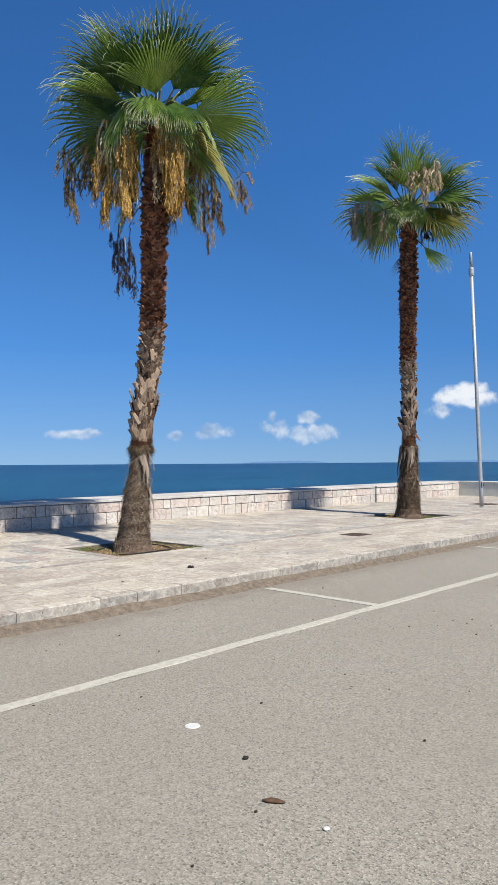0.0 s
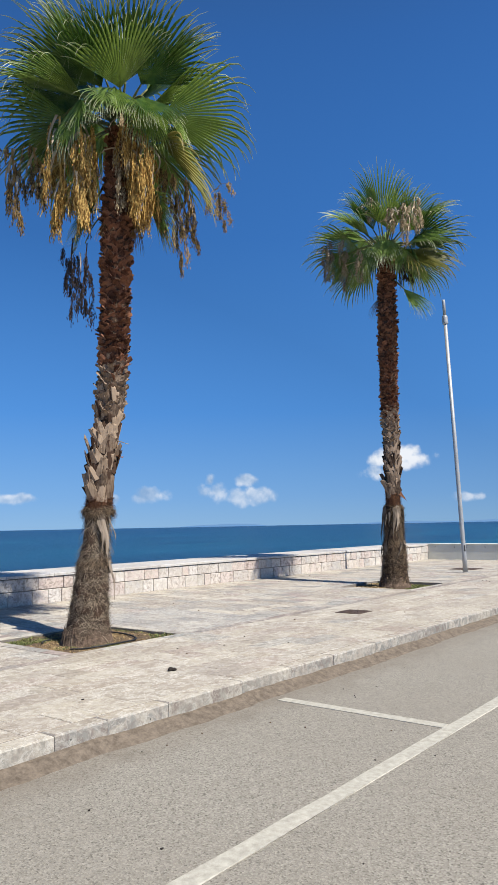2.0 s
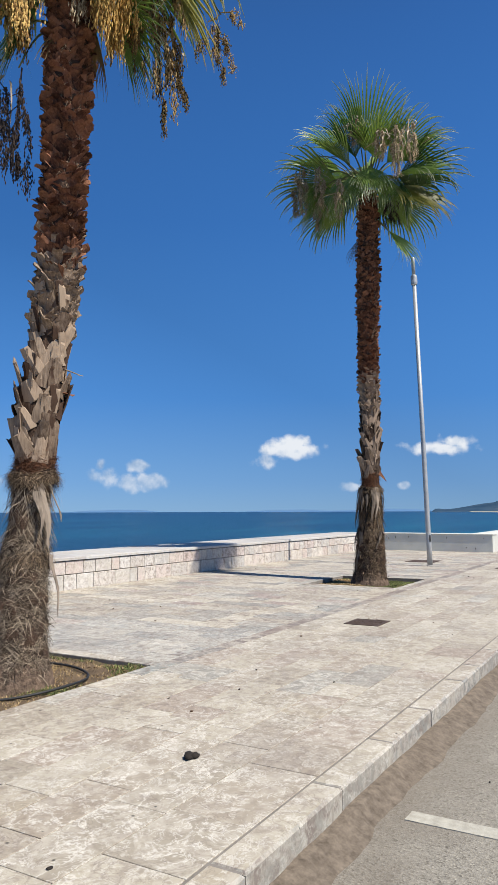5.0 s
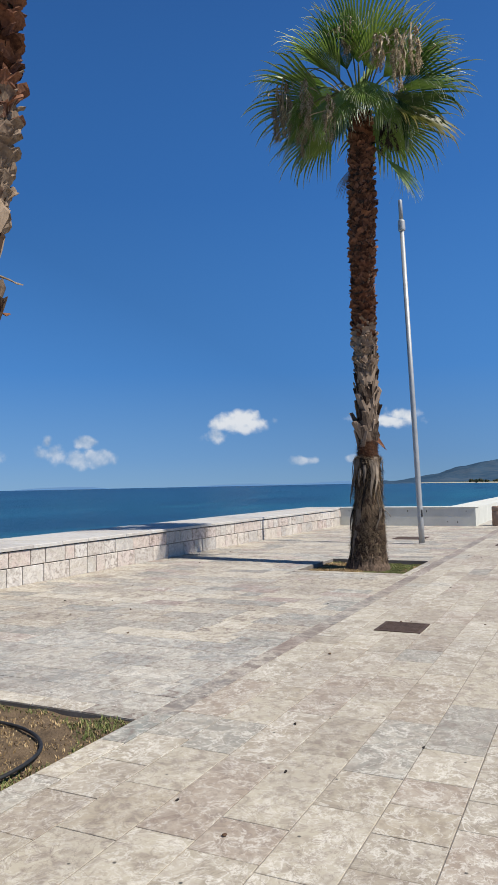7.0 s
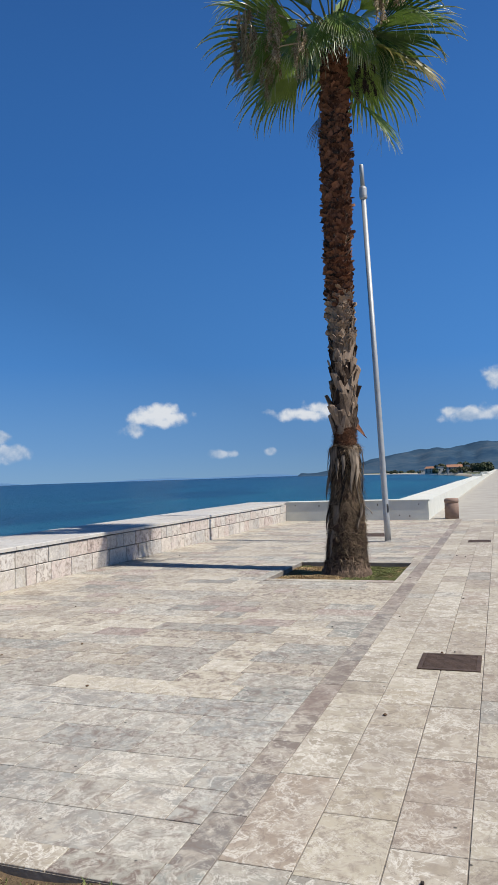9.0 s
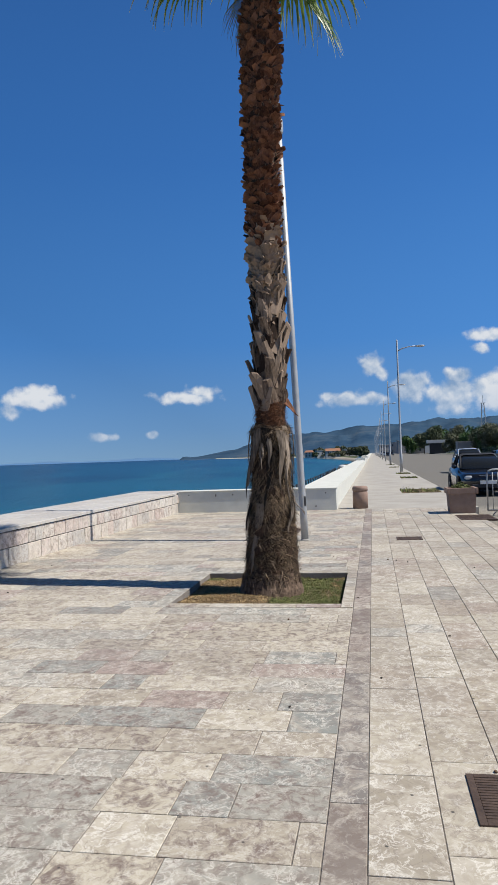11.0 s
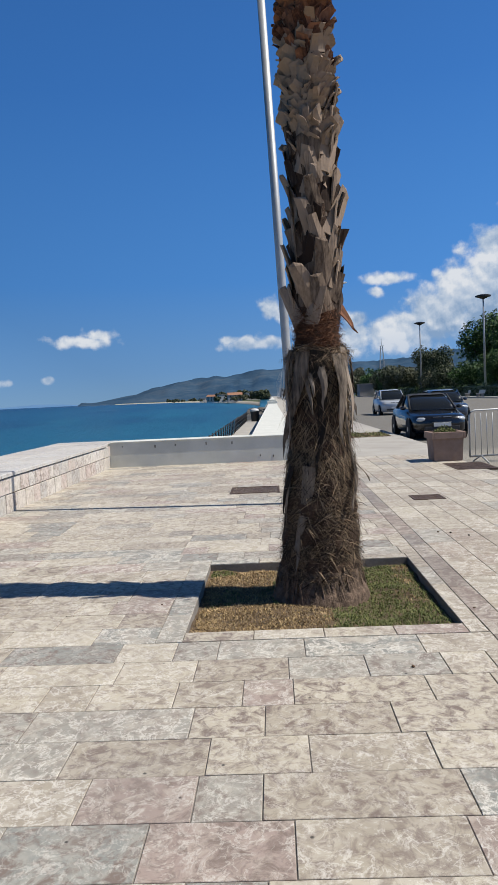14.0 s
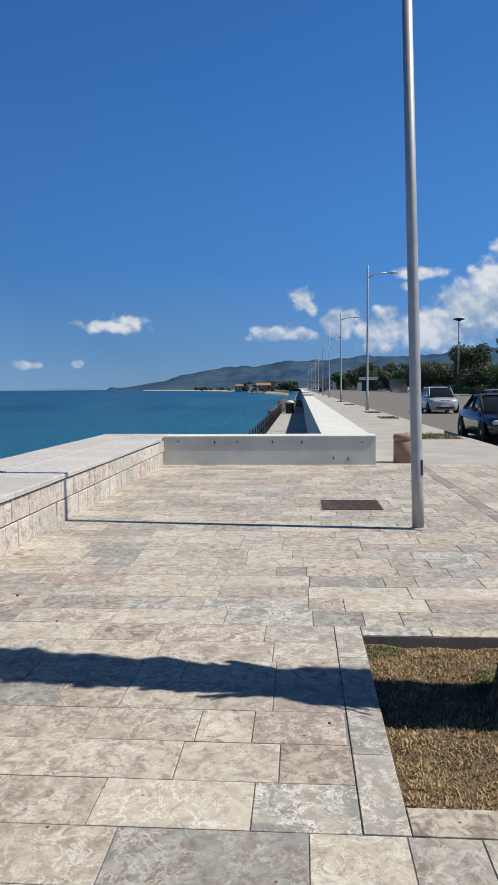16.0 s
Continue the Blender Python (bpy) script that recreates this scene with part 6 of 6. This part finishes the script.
    for s in (0.19, 0.80):
        for sy in (-1, 1):
            w = part("wheel", tyre, ca, pose(L * s, sy * (hw - .10), 0.315), "black tyre on an alloy rim")
            part("rim", rim, w)
            part("wheel_arch", arch, ca, pose(L * s, sy * (hw - .0), 0.335))
    bm = bmesh.new()
    bmesh.ops.create_uvsphere(bm, u_segments=12, v_segments=8, radius=1, matrix=Matrix.Diagonal((.12, .19, .085, 1)))
    lampm = from_bm("headlight", bm, lens_mat, True)
    bm = bmesh.new()
    add_box(bm, -.03, .03, -.12, .12, -.075, .075, 0.02)
    grille = from_bm("grille", bm, dark_metal)
    bm = bmesh.new()
    for q in range(2):
        add_box(bm, -.035, .02, -.13, .13, -.085 + .155 * q, -.07 + .155 * q, 0.004)
    surround = from_bm("grille_surround", bm, chrome)
    for sy in (-1, 1):
        part("headlight", lampm, ca, pose(L * .035, sy * hw * .64, nose * .84, 0, 0, -sy * 22), "clear headlight")
        g = part("grille", grille, ca, pose(L * .008, sy * .15, nose * .84))
        part("grille_surround", surround, g, None, "chrome grille surround")
    bm = bmesh.new()
    add_box(bm, -.03, .05, -hw * .6, hw * .6, -.06, .06, 0.02)
    part("air_intake", from_bm("air_intake", bm, dark_metal), ca, pose(L * .004, 0, .36))
    bm = bmesh.new()
    add_box(bm, -.012, .012, -.26, .26, -.055, .055, 0.004)
    part("number_plate", from_bm("number_plate", bm, plate_mat), ca, pose(-L * .006, 0, .47), "blank white number plate")
    bm = bmesh.new()
    bmesh.ops.create_uvsphere(bm, u_segments=10, v_segments=6, radius=1, matrix=Matrix.Diagonal((.07, .10, .065, 1)))
    mir = from_bm("wing_mirror", bm, paint_mat, True)
    for sy in (-1, 1):
        part("wing_mirror", mir, ca, pose(L * (a + .05), sy * (hw + .02), belt + .05))
    return ca


black_paint = car_paint("black_car_paint", (0.008, 0.009, 0.012))
silver_paint = car_paint("silver_car_paint", (0.36, 0.38, 0.40), 0.25)
cloth = plain("black_soft_top", (0.012, 0.012, 0.013), (0.03, 0.03, 0.032), 12, 0.8)
car(pose(31.9, 5.75, 0), "black two-door car with a soft top, parked at the kerb", black_paint, 4.35, 1.76, 1.40, 0.92, 0.74, (0.29, 0.46, 0.66, 0.86), cloth)
suv = car(pose(55.5, 3.1, 0), "silver grey estate car on the road", silver_paint, 4.4, 1.82, 1.60, 1.02, 0.86, (0.24, 0.40, 0.80, 0.97), None, "cars on the road")
blue_paint = car_paint("dark_blue_car_paint", (0.03, 0.042, 0.065), 0.22)
car(pose(42.6, 2.75, 0), "dark blue hatchback standing on the road", blue_paint, 4.1, 1.74, 1.48, 0.97, 0.80, (0.25, 0.41, 0.76, 0.95), None, "cars on the road")
far_dark = car(pose(250, 4.6, 0), "dark car far down the road", black_paint, 4.2, 1.75, 1.5, 0.98, 0.8, (0.25, 0.40, 0.78, 0.96), None, "cars on the road")
copy_thing(suv, pose(300, 4.8, 0))
copy_thing(far_dark, pose(330, 1.0, 0))
copy_thing(suv, pose(365, 4.9, 0))

# ---- cut stone: wall, caps, kerb and paving, piece by piece ----
wall_core = flat("wall_sea", "low sea wall clad in pale pinkish marble blocks", X0, 25.6, YW + 0.03, 14.72, P + 0.49, 1.2, mortar)
cache = {}


def slab_mesh(lx, ly, h, material, c=0.0018):
    key = (round(lx, 3), round(ly, 3), round(h, 3), material.name)
    if key not in cache:
        cache[key] = mesh_of("slab", *slab_geo(lx, ly, h, c), material)
    return cache[key]


r = random.Random(101)
TILT_UP = Matrix.Rotation(radians(90), 4, "X")
for course, (z0, z1) in enumerate(((P - 0.01, P + 0.250), (P + 0.250, P + 0.475))):
    x = -2.0 - 0.2 * course
    while x < 25.55:
        w = min(r.choice((0.22, 0.30, 0.34, 0.42, 0.42, 0.50, 0.56)), 25.56 - x)
        if w < 0.06:
            break
        me = slab_mesh(w - 0.013, z1 - z0 - 0.012, 0.04, stone_block, 0.006)
        part("marble_block", me, wall_core, Matrix.Translation((x + w / 2, YW + r.uniform(-.003, .003), (z0 + z1) / 2)) @ TILT_UP)
        x += w
x = -2.0
while x < 26.55:
    w = min(r.choice((0.6, 0.75, 0.9, 1.0)), 26.6 - x)
    if w < 0.1:
        break
    for y0, y1 in ((YW - 0.025, 15.13), (15.13, 15.85)):
        if x + w > 25.55 and y0 < 14.43:
            y0 = 14.44
        part("cap_slab", slab_mesh(w - 0.006, y1 - y0 - 0.006, 0.05, stone_cap, 0.008), wall_core, Matrix.Translation((x + w / 2, (y0 + y1) / 2, 0.705 + r.uniform(-.002, .002))))
    x += w

# rust marks where fixings were cut from the end wall
for y, z, h in ((14.13, .62, .03), (13.42, .60, .06), (12.98, .61, .04), (12.31, .61, .05), (11.75, .60, .06), (10.62, .60, .03), (10.87, .28, .05), (11.15, .30, .04)):
    bm = bmesh.new()
    add_box(bm, -0.004, 0.002, -0.012, 0.012, -h / 2, h / 2, 0.001)
    part("rust_mark", from_bm("rust_mark", bm, rust_stain), bpy.data.objects["wall_end"], Matrix.Translation((25.549, y, z)))
bm = bmesh.new()
add_box(bm, 25.53, 26.14, 10.34, 14.40, 0.70, 0.725, 0.006)
part("coping", from_bm("coping", bm, white_render), bpy.data.objects["wall_end"])

# kerb
kerb = tagged(new("kerb", mesh_of("kerb", *[(lambda q: q)(z) for z in ([(X0, YK + .02, -.3), (X1, YK + .02, -.3), (X1, YK + .26, -.3), (X0, YK + .26, -.3), (X0, YK + .02, .1), (X1, YK + .02, .1), (X1, YK + .26, .1), (X0, YK + .26, .1)], [(0, 1, 5, 4), (1, 2, 6, 5), (2, 3, 7, 6), (3, 0, 4, 7), (4, 5, 6, 7)])], mortar)), "kerb of grey-white marble stones beside the asphalt", "kerb", kind="structure")
x = -8.0
while x < 25.5:
    w = r.choice((0.45, 0.6, 0.75, 0.9))
    me = slab_mesh(w - 0.005, 0.158, 0.30, stone_kerb, 0.012)
    if len(me.materials) == 1:
        me.materials.append(stone_walk)
        me.polygons[0].material_index = 1
    part("kerb_stone", me, kerb, Matrix.Translation((x + w / 2, YK + 0.080 + r.uniform(-.002, .002), P + r.uniform(-.003, .001))) @ Matrix.Rotation(r.uniform(-.003, .003), 4, "Z"))
    x += w

# sand and dirt washed against the kerb
verts, faces = [], []
n = 700
for i in range(n + 1):
    x = -8 + 33 * i / n
    k = noise.fractal(Vector((x * 1.3, 4.2, 0)), 1, 2, 4)
    h = 0.066 + 0.018 * k
    for y, z in ((7.09 + 0.06 * k, -0.004), (7.15 + 0.03 * k, h * .35 + 0.004 * noise.noise(Vector((x * 9, 1, 0)))), (7.205, h * .85 + 0.004 * noise.noise(Vector((x * 11, 5, 0)))), (7.262, h)):
        verts.append((x, y, z))
for i in range(n):
    for j in range(3):
        q = i * 4 + j
        faces.append((q, q + 4, q + 5, q + 1))
tagged(new("gutter_dirt", mesh_of("gutter_dirt", verts, faces, gutter_mat, True)), "brown sand washed into the gutter along the kerb", "dirt", kind="stuff")

# paving: narrow courses across the terrace, courses along the walk beside the kerb, a dark band between
SIZES = (0.24, 0.32, 0.40, 0.48, 0.56, 0.64, 0.72)
near, field_a, field_grey, band_field, field_walk = [], Field(), Field(), Field(), Field()


def lay(x, y, lx, ly, close, material=None):
    gap = 0.0048
    m = Matrix.Translation((x, y, P + r.uniform(-.0012, .0008))) @ Matrix.Rotation(r.uniform(-.0015, .0015), 4, "X") @ Matrix.Rotation(r.uniform(-.0015, .0015), 4, "Y")
    if close and len(near) < 330:
        near.append(part("paving_slab", slab_mesh(lx - gap, ly - gap, 0.05, material or stone_slab), pavement, m))
    else:
        v, f = slab_geo(lx - gap, ly - gap, 0.05, 0.0018)
        (band_field if material is stone_band else field_walk if material is stone_walk else field_grey if 7.7 < x < 9.5 and 9.66 < y < 12.3 - 0.4 * (x - 7.7) else field_a).add(v, f, m)


BORDER = 0.16
holes = [(h[0] - BORDER, h[1] + BORDER, h[2] - (0.11 if i else 0.16), h[3] + BORDER) for i, h in enumerate(PITS)]
BAND0, BAND1 = 9.50, 9.655
stops = [-6.0, holes[0][0], holes[0][1], holes[1][0], holes[1][1], X1]
courses = []
for a, c in zip(stops, stops[1:]):
    k = round((c - a) / 0.295)
    courses += [(a + (c - a) * i / k, (c - a) / k) for i in range(k)]
for x, d in courses:
    spans = [(BAND1, YW + 0.02)]
    for h in holes:
        cut = []
        for a, c in spans:
            if x + d > h[0] + 0.02 and x < h[1] - 0.02:
                cut += [(a, h[2]), (h[3], c)]
            else:
                cut.append((a, c))
        spans = [s for s in cut if s[1] - s[0] > 0.05]
    for a, c in spans:
        y = a - (r.uniform(0, 0.3))
        while y < c - 0.03:
            w = r.choice(SIZES)
            y0, y1 = max(a, y), min(c, y + w)
            if c - y1 < 0.12:
                y1 = c
            if y1 - y0 > 0.05:
                lay(x + d / 2, (y0 + y1) / 2, d, y1 - y0, 11.6 < x < 17.4 and y0 < 13.2)
            y = y1
rows_b = [7.412, 7.80, 8.09, 8.375, 8.665, 8.935, 9.225, 9.50]
for a, c in zip(rows_b, rows_b[1:]):
    x = -6.0 - r.uniform(0, .5)
    while x < X1:
        w = r.choice((0.27, 0.38, 0.46, 0.56, 0.66, 0.76))
        x1 = min(x + w, X1)
        if x1 - x > 0.04:
            lay((x + x1) / 2, (a + c) / 2, x1 - x, c - a, 3.6 < x < 8.6 and a > 7.9, stone_walk)
        x = x1
x = -6.0
while x < X1:
    w = r.choice((0.4, 0.5, 0.6))
    x1 = min(x + w, X1)
    if x1 - x > 0.04 and not (holes[0][0] < (x + x1) / 2 < holes[0][1] - 0.1):
        lay((x + x1) / 2, (BAND0 + BAND1) / 2, x1 - x, BAND1 - BAND0, False, stone_band)
    x = x1
# stones round the pits
for i, (h, g) in enumerate(zip(PITS, holes)):
    for x0, x1, y0, y1, along in ((g[0], g[1], g[2], h[2], 0), (g[0], g[1], h[3], g[3], 0), (g[0], h[0], h[2], h[3], 1), (h[1], g[1], h[2], h[3], 1)):
        y0 = max(y0, BAND1) if i else y0
        n = 4
        for k in range(n):
            if along:
                a, c = y0 + (y1 - y0) * k / n, y0 + (y1 - y0) * (k + 1) / n
                part("border_stone", slab_mesh(x1 - x0 - .005, c - a - .005, 0.14, stone_slab), pavement, Matrix.Translation(((x0 + x1) / 2, (a + c) / 2, P + .003)))
            else:
                a, c = x0 + (x1 - x0) * k / n, x0 + (x1 - x0) * (k + 1) / n
                part("border_stone", slab_mesh(c - a - .005, y1 - y0 - .005, 0.14, stone_slab), pavement, Matrix.Translation(((a + c) / 2, (y0 + y1) / 2, P + .003)))
tagged(part("paving_slabs", mesh_of("paving_slabs", field_a.v, field_a.f, stone_slab_field), pavement), kind="stuff")
tagged(part("paving_slabs", mesh_of("paving_slabs", field_walk.v, field_walk.f, stone_walk_field), pavement), kind="stuff")
tagged(part("grey_paving_slabs", mesh_of("grey_paving_slabs", field_grey.v, field_grey.f, stone_grey_field), pavement, None, "patch of grey marble slabs"), kind="stuff")
tagged(part("band_slabs", mesh_of("band_slabs", band_field.v, band_field.f, stone_band_field), pavement, None, "dark narrow marble band"), kind="stuff")
